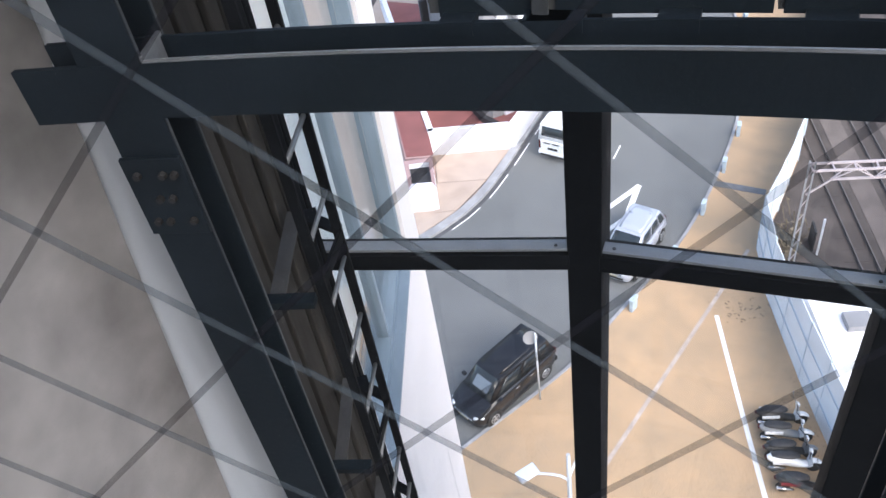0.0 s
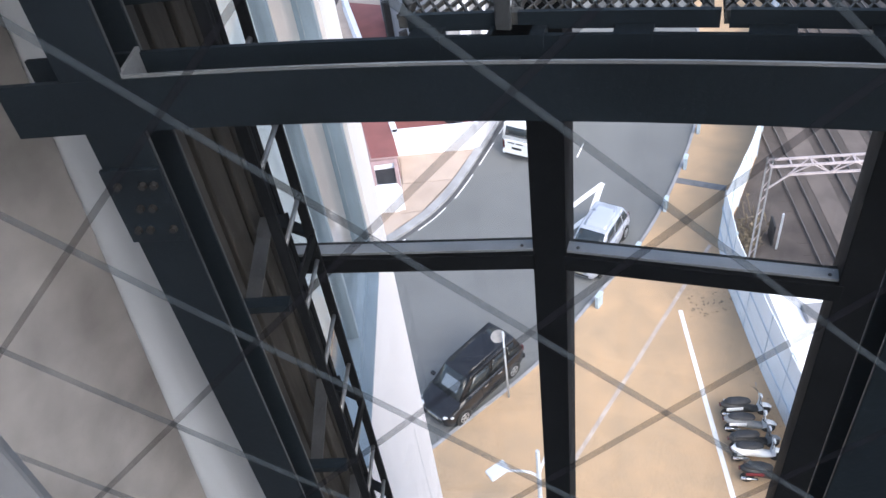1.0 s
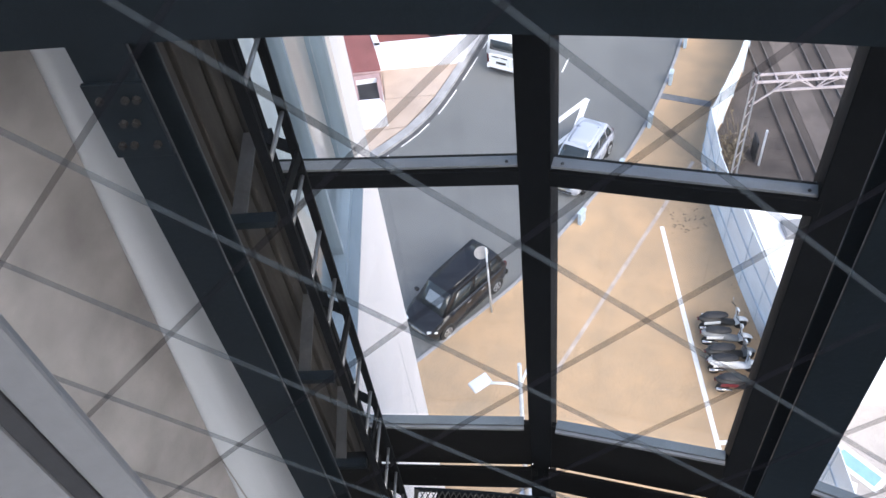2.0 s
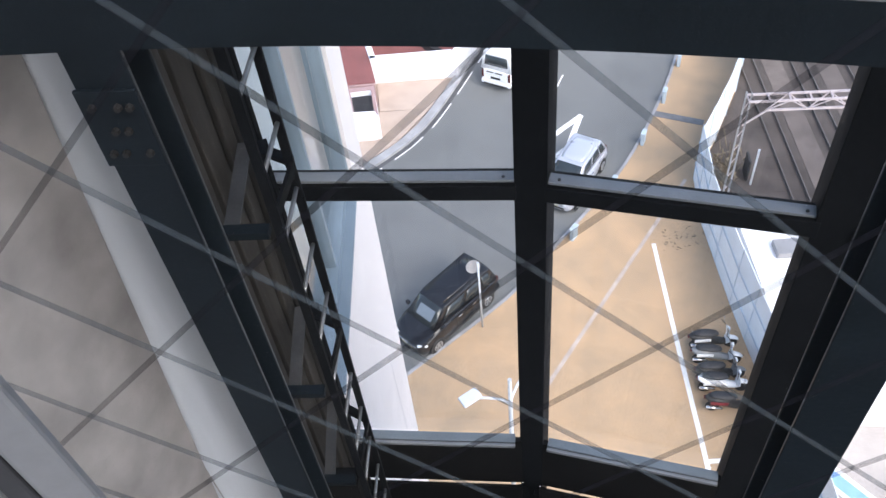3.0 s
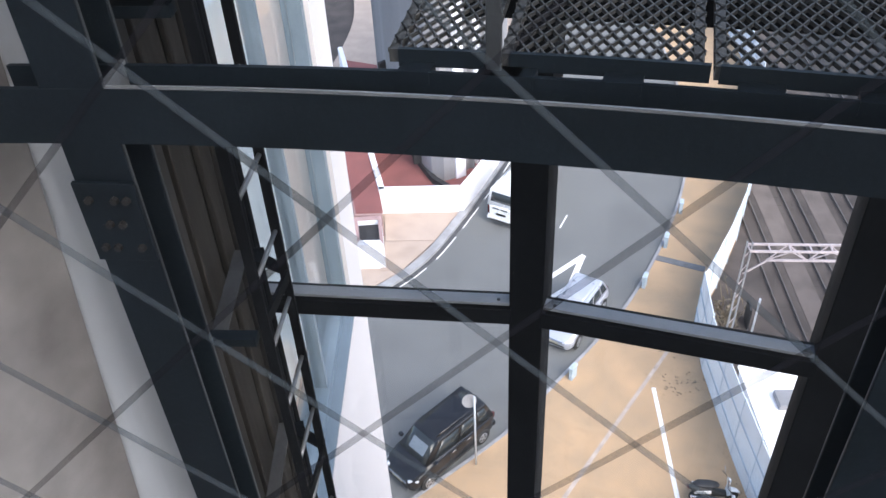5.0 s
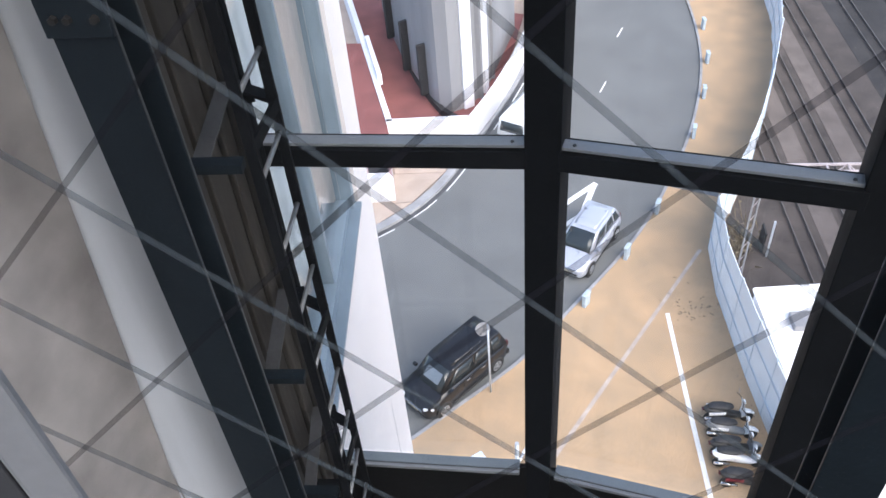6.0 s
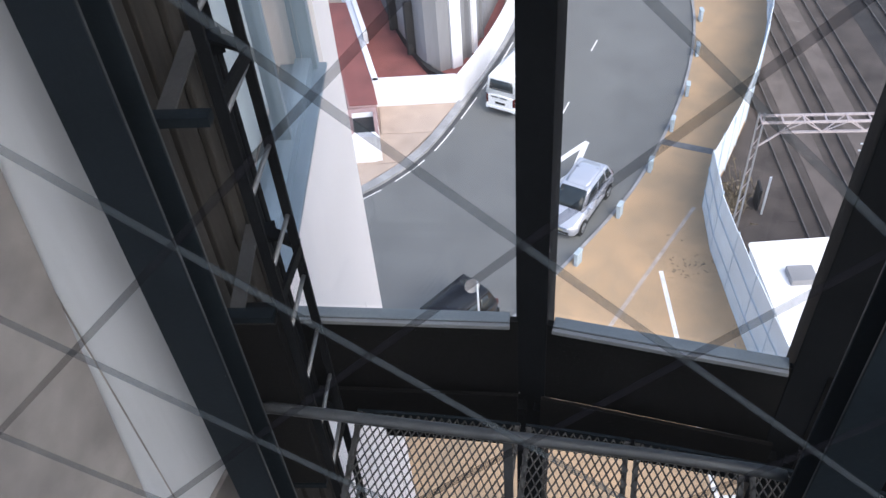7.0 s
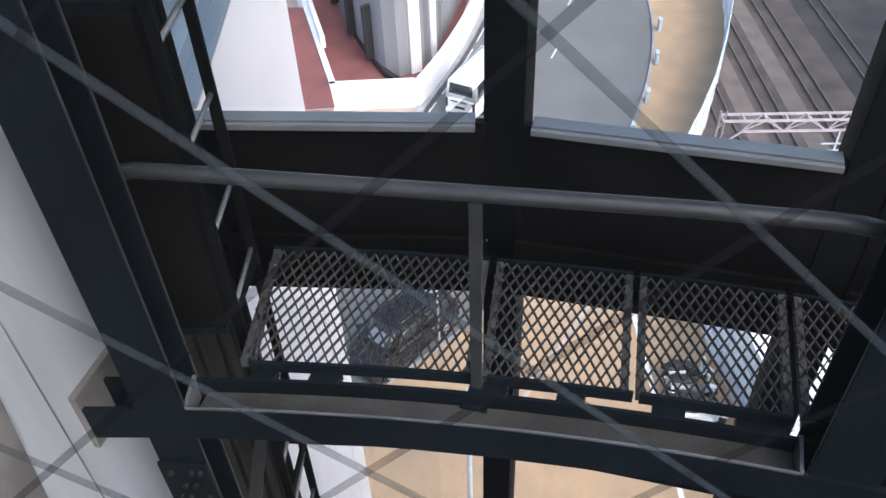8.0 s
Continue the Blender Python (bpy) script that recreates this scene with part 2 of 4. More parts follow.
def prism(bm, outline, z0, z1):
    """An upright prism over a plan outline; z0 and z1 level or one for each corner."""
    n = len(outline)
    zs0 = z0 if isinstance(z0, (list, tuple)) else [z0] * n
    zs1 = z1 if isinstance(z1, (list, tuple)) else [z1] * n
    lo = [bm.verts.new((x, y, z)) for (x, y), z in zip(outline, zs0)]
    hi = [bm.verts.new((x, y, z)) for (x, y), z in zip(outline, zs1)]
    for i in range(n):
        j = (i + 1) % n
        bm.faces.new((lo[i], lo[j], hi[j], hi[i]))
    top, bot = bm.faces.new(hi), bm.faces.new(lo[::-1])
    if n > 4:
        bmesh.ops.triangulate(bm, faces=[top, bot])


def prismed(outline, z0, z1):
    bm = bmesh.new()
    prism(bm, outline, z0, z1)
    return bm


def smooth_line(pts, step=1.0):
    """Points along a smooth curve through pts, about step apart."""
    pts = [Vector((*p, 0)) for p in pts]
    out = []
    for i in range(len(pts) - 1):
        p0, p1, p2, p3 = pts[max(i - 1, 0)], pts[i], pts[i + 1], pts[min(i + 2, len(pts) - 1)]
        n = max(1, round((p2 - p1).length / step))
        for k in range(n):
            t = k / n
            q = 0.5 * (2 * p1 + (p2 - p0) * t + (2 * p0 - 5 * p1 + 4 * p2 - p3) * t * t + (3 * p1 - p0 - 3 * p2 + p3) * t ** 3)
            out.append((q.x, q.y))
    out.append((pts[-1].x, pts[-1].y))
    return out


def offset(line, d):
    """The line moved d to its left."""
    out = []
    for i, (x, y) in enumerate(line):
        a, b = line[max(i - 1, 0)], line[min(i + 1, len(line) - 1)]
        v = Vector((b[0] - a[0], b[1] - a[1])).normalized()
        out.append((x - v.y * d, y + v.x * d))
    return out


def ribbon(bm, left, right, z0, z1):
    """A slab between two lines of equal length."""
    rows = [[bm.verts.new((*p, z)) for p, z in ((a, z0), (a, z1), (b, z1), (b, z0))] for a, b in zip(left, right)]
    for u, v in zip(rows, rows[1:]):
        for k in range(4):
            bm.faces.new((u[k], u[(k + 1) % 4], v[(k + 1) % 4], v[k]))
    bm.faces.new(rows[0])
    bm.faces.new(rows[-1][::-1])


def ribboned(left, right, z0, z1):
    bm = bmesh.new()
    ribbon(bm, left, right, z0, z1)
    return bm


# ---- ground, road, pavement ----
LEFT_KERB = smooth_line([(-22, 13.5), (-16, 19.6), (-12.5, 24.1), (-11.6, 25.45), (-10.65, 27.6), (-9.98, 31.56), (-9.42, 37.27), (-9.45, 43), (-10.3, 50), (-12.4, 58), (-17, 68)], 1.0)
RIGHT_KERB = smooth_line([(-17, -0.5), (-12, 7.3), (-7.42, 14.46), (-4.64, 18.82), (-3.6, 21.3), (-2.0, 25.3), (-1.07, 28.6), (-0.25, 34), (-0.13, 39.3), (-0.7, 44.1), (-2.2, 50), (-4.5, 57), (-9, 66)], 1.0)
FENCE_LINE = [(6.3, 11), (4.47, 17.13), (3.3, 20.2), (1.98, 24.1), (1.47, 26.6), (2.15, 29.3), (2.8, 33), (3.2, 37), (3.45, 42), (3.2, 46.5), (2.2, 52), (0.2, 59), (-4, 68)]

ground = tagged(link("ground", boxed((-700, -700, -1.0), (700, 700, -0.15)), BALLAST), "dark brown ballast and earth beside the road", "ground", kind="structure")


def resample(line, n):
    d = [0]
    for a, b in zip(line, line[1:]):
        d.append(d[-1] + math.dist(a, b))
    return [tuple(np.interp(d[-1] * i / (n - 1), d, [p[k] for p in line]) for k in (0, 1)) for i in range(n)]


road = tagged(link("road", ribboned(resample(LEFT_KERB, 60), resample(RIGHT_KERB, 60), -0.3, 0.0), ASPHALT), "grey asphalt road curving between kerbs", "road", kind="structure")
pave_in = resample(RIGHT_KERB, 240)
pavement = tagged(link("pavement", ribboned(pave_in, resample([(6.5, -8), (7.2, 3)] + FENCE_LINE, 240), -0.3, 0.07), TAN), "tan dusty soil pavement strip beside the road", "pavement", kind="structure")
yard = tagged(link("yard", prismed([(5.2, 15.6), (16, 19), (22, -4), (7.4, 0)], -0.3, 0.05), YARD), "grey concrete yard behind the hoarding", "pavement", kind="structure")
verge = tagged(link("verge", ribboned(resample(offset(LEFT_KERB, 14), 50), resample(offset(LEFT_KERB, 0.5), 50), -0.3, 0.03), BEIGE), "beige paved ground beside the road", "pavement", kind="structure")

# far side channel across the pavement
tagged(link("drain_channel", boxed((-1.16, -0.20, 0.0), (1.16, 0.20, 0.085), 0.01, pose(0.43, 30.4, 0, 0, 0, -7)), DRAIN), "dark grey drain cover across the tan pavement", "drain", kind="structure")


# ---- glazed lift shaft, its frame and walkways ----
STOREY = 3.904
Z_BEAM = 19.673   # top of the lower ring beam
Z_DECK = 19.693


def arc(x):
    """Plan line of the ring beam's inner face."""
    return 1.368 + 0.125 * x - 0.063 * x * x


def along(x0, x1, d, n=16):
    return [(x0 + (x1 - x0) * i / n, arc(x0 + (x1 - x0) * i / n) + d) for i in range(n + 1)]


def across(x, d, z):
    """A point d outward from the arc, square to it."""
    k = 0.125 - 0.126 * x
    return Vector((x - k * d, arc(x) + d, z))


def ring_beam(z):
    top = thing("ring_beam", "dark painted steel channel beam on the shaft columns", "beam", group="ring beams of the shaft")
    part("web", ribboned(along(-1.12, 2.6, 0.014), along(-1.12, 2.6, 0.0), z - 0.140, z - 0.004), STEEL, top)
    part("lip", ribboned(along(-0.825, 0.84, 0.008), along(-0.825, 0.84, 0.002), z - 0.004, z + 0.003), EDGE_GLINT, top, "pale top edge, its highlight painted in")
    # Paler floor: light falling into the trough is put into the colour.
    part("trough", ribboned(along(-0.825, 0.84, 0.112), along(-0.825, 0.84, 0.016), z - 0.075, z - 0.06), STEEL_FLOOR, top, "channel floor with its light painted in")
    part("back_flange", ribboned(along(-1.12, 2.6, 0.124), along(-1.12, 2.6, 0.112), z - 0.14, z - 0.002), STEEL, top)
    part("bottom_flange", ribboned(along(-1.12, 2.6, 0.11), along(-1.12, 2.6, 0.016), z - 0.138, z - 0.126), STEEL, top)
    bm = bmesh.new()
    bar(bm, (-0.828, arc(-0.828) + 0.004, z - 0.036), (-0.856, arc(-0.856) + 0.122, z - 0.036), 0.010, 0.09)
    part("end_plate", bm, EDGE_GLINT, top)
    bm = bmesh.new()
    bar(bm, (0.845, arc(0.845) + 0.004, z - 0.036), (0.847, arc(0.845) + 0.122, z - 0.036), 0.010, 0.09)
    part("end_plate", bm, EDGE_GLINT, top)
    return top


def deck_panel(x0, x1, z):
    """Expanded metal between two edge angles, following the arc."""
    top = thing("walkway_panel", "expanded metal walkway panel, dark and dusty, in an angle frame", "walkway panel", group="walkway panels")
    verts, faces = [], []
    nx, ny, w, h = max(4, round((x1 - x0) / 0.0325)), 7, 0.0022, 0.005

    def at(i, j):
        return across(x0 + (x1 - x0) * i / (2 * nx), 0.165 + 0.468 * j / (2 * ny), z)

    def strand(a, b):
        d = (b - a).normalized()
        s = Vector((-d.y, d.x, 0)) * w
        k = len(verts)
        for p in (a, b):
            for q, u in ((s, h), (-s, h), (-s, -h), (s, -h)):
                verts.append(p + q + Vector((0, 0, u)))
        faces.extend([(k, k + 1, k + 5, k + 4), (k + 1, k + 2, k + 6, k + 5), (k + 2, k + 3, k + 7, k + 6), (k + 3, k, k + 4, k + 7)])

    for j in range(2 * ny):
        for i in range(2 * nx):
            if (i + j) % 2 == 0:
                strand(at(i, j), at(i + 1, j + 1))
            else:
                strand(at(i + 1, j), at(i, j + 1))
    me = bpy.data.meshes.new("strands")
    me.from_pydata(verts, [], faces)
    me.materials.append(MESH)
    new("strands", me).parent = top
    n = 6
    part("edge_angle", ribboned(along(x0, x1, 0.166, n), along(x0, x1, 0.154, n), z - 0.03, z + 0.01), STEEL, top)
    far = [[across(x0 + (x1 - x0) * i / n, d, 0).to_2d() for i in range(n + 1)] for d in (0.648, 0.636)]
    part("edge_angle", ribboned(far[0], far[1], z - 0.03, z + 0.01), STEEL, top)
    for x in (x0 + 0.012, x1 - 0.012):
        bm = bmesh.new()
        bar(bm, across(x, 0.16, z - 0.01), across(x, 0.64, z - 0.01), 0.022, 0.03)
        part("edge_angle", bm, STEEL_FLOOR, top)
    return top


def walkway(z, left):
    ring_beam(z)
    zd = z + Z_DECK - Z_BEAM
    deck_panel(left, -0.035, zd)
    deck_panel(-0.012, 0.398, zd)
    deck_panel(0.416, 0.83, zd)
    deck_panel(0.85, 1.7, zd)
    for x0, x1 in ((left + 0.01, left + 0.08), (left + 0.18, left + 0.27), (-0.06, 0.05), (0.19, 0.27), (0.455, 0.545), (0.68, 0.80), (1.1, 1.2), (1.45, 1.55)):
        bm = ribboned(along(x0, x1, 0.156, 2), along(x0, x1, 0.11, 2), zd - 0.05, zd - 0.02)
        tagged(link("support_bracket", bm, STEEL), "dark steel bracket joining walkway and ring beam", "bracket", group="walkway brackets")
    # outer bearer under the far edge of the deck
    tagged(link("deck_bearer", ribboned(along(left, 1.7, 0.68), along(left, 1.7, 0.62), zd - 0.11, zd - 0.035), FRAME), "black steel bearer under the walkway edge", "beam", group="deck bearers")
    rail = thing("handrail", "dark grey round steel handrail on a flat post", "handrail", group="walkway handrails")
    zr = z + 0.712
    bm = bmesh.new()
    tube(bm, [(-0.915, 1.400, zr - 0.012), (-0.875, 1.408, zr - 0.003), (-0.80, 1.416, zr), (-0.45, 1.458, zr), (0.0, 1.512, zr), (0.45, 1.565, zr), (0.74, 1.592, zr), (0.80, 1.598, zr - 0.004), (0.84, 1.603, zr - 0.014)], 0.021, 12)
    part("rail", bm, RAIL, rail)
    part("post", boxed((-0.056, 1.497, z - 0.07), (-0.022, 1.509, zr - 0.012), 0.003), RAIL, rail)
    part("foot", boxed((-0.08, 1.46, z - 0.062), (0.0, 1.509, z - 0.05), 0.002), STEEL, rail)
    return rail


for level in (0, 1):
    walkway((Z_BEAM, 23.556)[level], (-0.705, -0.25)[level])


def column(corner, width, depth, turn, zb, label):
    """An H-section column; corner: its front edge beside the walkway; turn: degrees by which it follows the arc."""
    top = thing("shaft_column", label, "column", group="shaft columns")
    m = pose(*corner, 0, 0, 0, turn)
    s = -1 if corner[0] < 0 else 1
    x0, x1 = sorted((0.0, s * width))
    part("front_flange", boxed((x0, 0, 0), (x1, 0.016, 28), 0.003, m), STEEL, top)
    part("back_flange", boxed((x0, depth - 0.014, 0), (x1, depth, 28), 0.003, m), STEEL, top)
    xm = x0 + (x1 - x0) * (0.25 if s < 0 else 0.75)
    part("web", boxed((xm - 0.01, 0.016, 0), (xm + 0.01, depth - 0.014, 28), 0.0, m), STEEL, top)
    # Thin paler strips paint the highlight on both flange edges.
    for y in (0.004, depth - 0.010):
        bm = boxed((-0.0015, y, 0), (0.0015, y + 0.008, 28), 0.0, m)
        part("flange_glint", bm, RAIL, top, "painted highlight along the flange edge")
    for z in zb:
        plate = part("splice_plate", boxed((x0 - 0.004, -0.013, z), (x1 + 0.003, -0.001, z + 0.23), 0.002, m), STEEL, top)
        inner = part("splice_plate", boxed((xm - s * 0.011 - 0.006, 0.03, z), (xm - s * 0.011 + 0.006, depth - 0.03, z + 0.23), 0.002, m), STEEL, top)
        for r in range(3):
            for c in (0.2, 0.42, 0.64, 0.84):
                if (r + round(c * 10)) % 3 == 0:
                    continue
                bm = bmesh.new()
                bmesh.ops.create_cone(bm, cap_ends=True, segments=6, radius1=0.011, radius2=0.009, depth=0.014, matrix=m @ Matrix.Translation((x0 + (x1 - x0) * c, -0.019, z + 0.045 + r * 0.07)) @ Euler((radians(90), 0, 0)).to_matrix().to_4x4())
                part("bolt", bm, STEEL_BOLT, plate)
            for y in (0.06, depth - 0.06):
                bm = bmesh.new()
                bmesh.ops.create_cone(bm, cap_ends=True, segments=6, radius1=0.011, radius2=0.009, depth=0.014, matrix=m @ Matrix.Translation((xm - s * 0.024, y, z + 0.045 + r * 0.07)) @ Euler((0, radians(90), 0)).to_matrix().to_4x4())
                part("bolt", bm, STEEL_BOLT, inner)
    return top


column((-0.828, 1.222), 0.145, 0.135, 13, (23.085, 19.18), "dark blue-grey steel column with bolted splice plates")
column((0.862, 1.44), 0.17, 0.18, 0, (23.15, 19.24), "dark blue-grey steel column beside the walkway")

# facade: faceted frame outside the walkway
VERT = [(-1.325, 2.062), (-0.142, 2.312), (1.005, 2.33), (2.05, 2.14), (3.0, 1.75)]


def facet(i):
    a, b = Vector((*VERT[i], 0)), Vector((*VERT[i + 1], 0))
    d = (b - a).normalized()
    return a, b, d, Vector((-d.y, d.x, 0))


def facet_box(i, lo, hi, z0, z1, bevel=0.0, gap=0.06):
    """A box along facet i, from lo to hi outward, between the mullions."""
    a, b, d, n = facet(i)
    m = Matrix((d, n, (0, 0, 1))).transposed().to_4x4()
    m.translation = a
    return boxed((gap if i else 0.04, lo, z0), ((b - a).length - gap, hi, z1), bevel, m)


for k, (x, y) in enumerate(VERT):
    w = (0.042, 0.068, 0.08, 0.075, 0.075)[k]
    mull = thing("mullion", "black powder-coated upright of the glazed facade", "mullion", group="facade mullions")
    part("profile", boxed((x - w, y - 0.005, 0), (x + w, y + 0.17, 28), 0.004), FRAME, mull)
    part("cap", boxed((x - w * 0.45, y + 0.17, 0), (x + w * 0.45, y + 0.20, 28), 0.003), ALU, mull)
    for s in (-1, 1):
        for z in (19.35, 19.42, 19.5, 23.25, 23.33):
            bm = bmesh.new()
            bmesh.ops.create_icosphere(bm, subdivisions=1, radius=0.006, matrix=Matrix.Translation((x + s * w * 0.8, y - 0.006, z)))
            part("screw", bm, CHROME, mull)

for i in range(4):
    for level in (-1, 0, 1):
        dz = level * STOREY
        transom = thing("transom", "black horizontal facade bar with a grey aluminium top", "transom", group="facade transoms")
        part("bar", facet_box(i, -0.01, 0.10, 22.035 + dz, 22.115 + dz, 0.003), FRAME, transom)
        part("glazing_bead", facet_box(i, 0.010, 0.066, 22.118 + dz, 22.132 + dz, 0.002), ALU, transom, "grey aluminium bead")
        a, b, d, n = facet(i)
        for e in (0.11, (b - a).length - 0.11):
            bm = bmesh.new()
            c = a + d * e + n * 0.03
            bmesh.ops.create_cone(bm, cap_ends=True, segments=8, radius1=0.008, radius2=0.006, depth=0.005, matrix=Matrix.Translation((c.x, c.y, 22.134 + dz)))
            part("screw", bm, GASKET, transom)
        if level == 1:
            continue
        sill = thing("sill", "grey aluminium sill over a black spandrel board", "sill", group="facade sills")
        part("tray", facet_box(i, -0.012, 0.045, 20.030 + dz, 20.044 + dz, 0.003, 0.095), TRAY, sill, "blue-grey sill tray")
        part("groove", facet_box(i, -0.018, -0.013, 20.020 + dz, 20.038 + dz, 0.0, 0.095), GASKET, sill)
        part("front_lip", facet_box(i, -0.038, -0.019, 20.018 + dz, 20.042 + dz, 0.003, 0.095), ALU, sill, "grey aluminium lip")
        tagged(link("spandrel", facet_box(i, 0.0, 0.03, 19.505 + dz, 20.03 + dz, 0.0), SPANDREL), "black spandrel board below the sill", "spandrel", group="facade spandrels")
        low = tagged(link("spandrel", facet_box(i, -0.065, -0.045, 19.30 + dz, 19.568 + dz, 0.0), SPANDREL), "black lower spandrel board beside the walkway", "spandrel", group="facade spandrels")
        a, b, d, n = facet(i)
        for e in (0.05, (b - a).length - 0.05):
            c0, c1 = a + d * e + n * -0.05, a + d * e + n * 0.02
            bm = bmesh.new()
            bar(bm, (c0.x, c0.y, 19.42 + dz), (c1.x, c1.y, 19.42 + dz), 0.06, 0.05)
            part("cleat", bm, FRAME, low)
        win = thing("window_pane", "clear glass pane in the lift shaft facade", "window", group="facade panes")
        for z0, z1 in ((20.06, 22.03), (22.135, 23.02)):
            g = part("pane", facet_box(i, 0.045, 0.051, z0 + dz, z1 + dz), PANE, win)
            g.visible_shadow = False
        win["kind"] = "structure"

# ladder beside the end of the facade
LADDER_NEAR, LADDER_FAR = Vector((-0.815, 1.553, 0)), Vector((-0.885, 1.822, 0))
ladder = thing("ladder", "dark steel cat ladder with thin round rungs fixed by the column", "ladder")
along_rung = (LADDER_FAR - LADDER_NEAR).normalized()
turn_l = math.degrees(math.atan2(along_rung.y, along_rung.x))
for c in (LADDER_NEAR, LADDER_FAR):
    part("stringer", boxed((-0.008, -0.017, 0.1), (0.008, 0.017, 27), 0.003, pose(c.x, c.y, 0, 0, 0, turn_l)), FRAME, ladder)
for k in range(-17, 22):
    bm = bmesh.new()
    z = Vector((0, 0, 20.05 + 0.2968 * k))
    tube(bm, [LADDER_NEAR + z, LADDER_FAR + z], 0.0085, 8)
    part("rung", bm, RUNG, ladder)
LEVELS = [z + dz for dz in (-3.904, 0, 3.904) for z in (19.72, 20.78, 21.57, 22.53)]
for z in LEVELS:
    bm = bmesh.new()
    bar(bm, LADDER_FAR + Vector((-0.01, 0.02, z)), LADDER_FAR + Vector((-0.16, 0.06, z)), 0.045, 0.012)
    bar(bm, LADDER_FAR + Vector((-0.15, 0.06, z - 0.03)), LADDER_FAR + Vector((-0.17, 0.09, z - 0.03)), 0.07, 0.07)
    part("bracket", bm, FRAME, ladder)
    bm = bmesh.new()
    bar(bm, LADDER_NEAR + Vector((-0.01, 0, z)), LADDER_FAR + Vector((0.01, 0, z - 0.002)), 0.012, 0.045)
    part("bracket", bm, FRAME, ladder)

# side cladding behind the ladder, its girts and ties
side = tagged(link("wall_side_panel", boxed((-1.27, 1.53, 0), (-1.20, 2.07, 28)), BROWN), "dark brown vertical cladding behind the ladder", "wall", kind="structure")
for x, y, w in ((-1.185, 1.585, 0.05), (-1.18, 1.70, 0.03), (-1.185, 1.81, 0.05), (-1.18, 1.92, 0.03), (-1.185, 2.015, 0.05)):
    part("rib", boxed((x - 0.015, y - w, 0), (x + 0.015, y + w, 28), 0.006), BROWN, side)
for x, y in ((-1.13, 2.02), (-1.09, 1.93)):
    part("cable_conduit", boxed((x - 0.016, y - 0.016, 0), (x + 0.016, y + 0.016, 28), 0.006), FRAME, side, "slim dark upright conduit")
for z in LEVELS:
    girt = thing("girt", "dark steel angle with a pale flat tie to the cladding", "brace", group="cladding girts")
    bm = bmesh.new()
    bar(bm, (-0.985, 1.478, z - 0.012), (-0.83, 1.520, z - 0.012), 0.045, 0.03)
    part("angle", bm, STEEL, girt)
    bm = bmesh.new()
    bar(bm, (-0.945, 1.47, z - 0.004), (-1.10, 1.90, z - 0.004), 0.052, 0.008)
    part("tie", bm, BRACE, girt, "pale flat steel tie")
for dz in (-3.904, 0, 3.904):
    tagged(link("cable_box", boxed((-0.075, -0.05, 19.74 + dz), (0.075, 0.05, 20.755 + dz), 0.004, pose(-0.90, 1.525, 0, 0, 0, 15)), SPANDREL), "tall dark steel box beside the ladder", "cable box", group="cable boxes")

# concrete beside the shaft
wall_l = tagged(link("wall_west", boxed((-1.80, -1.9, 0), (-1.55, 2.06, 28)), CONCRETE), "pale streaked concrete wall beside the column", "wall", kind="structure")
part("joint", boxed((-1.552, 1.364, 0), (-1.547, 1.370, 28)), BROWN_GREY, wall_l)
# Slanted brown-grey slab paints soft shade onto the pale wall.
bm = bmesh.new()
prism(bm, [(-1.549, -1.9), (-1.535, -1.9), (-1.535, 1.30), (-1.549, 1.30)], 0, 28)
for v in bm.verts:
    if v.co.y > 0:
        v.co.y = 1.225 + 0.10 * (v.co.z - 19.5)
tagged(link("wall_shade_slab", bm, BROWN_GREY), "brown-grey slab painting shade onto the pale wall", "wall", kind="structure")
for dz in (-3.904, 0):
    tagged(link("ledge", boxed((-1.549, 1.44, 18.90 + dz), (-1.52, 2.05, 19.21 + dz), 0.006), BROWN_GREY), "brown-grey concrete ledge at floor level", "ledge", kind="structure")
# Unseen glazed roof and uprights, added so that light reaches the shaft.
roof = tagged(new("ceiling"), "unseen glazed roof on dark bars, added to let light in", "ceiling", kind="structure")
for k in range(6):
    part("roof_bar", boxed((-1.8 + k * 0.97, -2.2, 28.0), (-1.7 + k * 0.97, 2.4, 28.15), 0.004), FRAME, roof)
rg = part("roof_glass", boxed((-1.8, -2.2, 28.15), (3.2, 2.45, 28.17)), PANE, roof)
rg.visible_shadow = False
for k in range(4):
    mull = thing("mullion", "black powder-coated upright of the glazed facade", "mullion", group="facade mullions")
    part("profile", boxed((2.95, -1.85 + k * 1.15, 0), (3.10, -1.70 + k * 1.15, 28), 0.004), FRAME, mull)
for k in range(4):
    mull = thing("mullion", "black powder-coated upright of the glazed facade", "mullion", group="facade mullions")
    part("profile", boxed((-1.5 + k * 1.3, -2.1, 0), (-1.36 + k * 1.3, -1.95, 28), 0.004), FRAME, mull)
# Unseen concrete walls, added to keep light off the lower shaft.
tagged(link("wall_south", boxed((-1.80, -2.4, 0), (3.2, -2.12, 19.0)), BROWN_GREY), "unseen back wall added to close the lower shaft to light", "wall", kind="structure")
tagged(link("wall_east", boxed((3.12, -2.11, 0), (3.32, 1.45, 19.0)), BROWN_GREY), "unseen side wall added to hold light off the lower shaft", "wall", kind="structure")
# ---- wired glass of the lift car, its trim ----
U, N = Vector((0.9697, 0.2442, 0)), Vector((-0.2442, 0.9697, 0))
cabm = Matrix((U, N, (0, 0, 1))).transposed().to_4x4()
cabm.translation = Vector((0.3657, -0.0259, 0)) + N * 0.45
cab = thing("lift_glass", "hazy wired glass panel of the lift car with a diamond wire net", "glass panel", kind="structure")
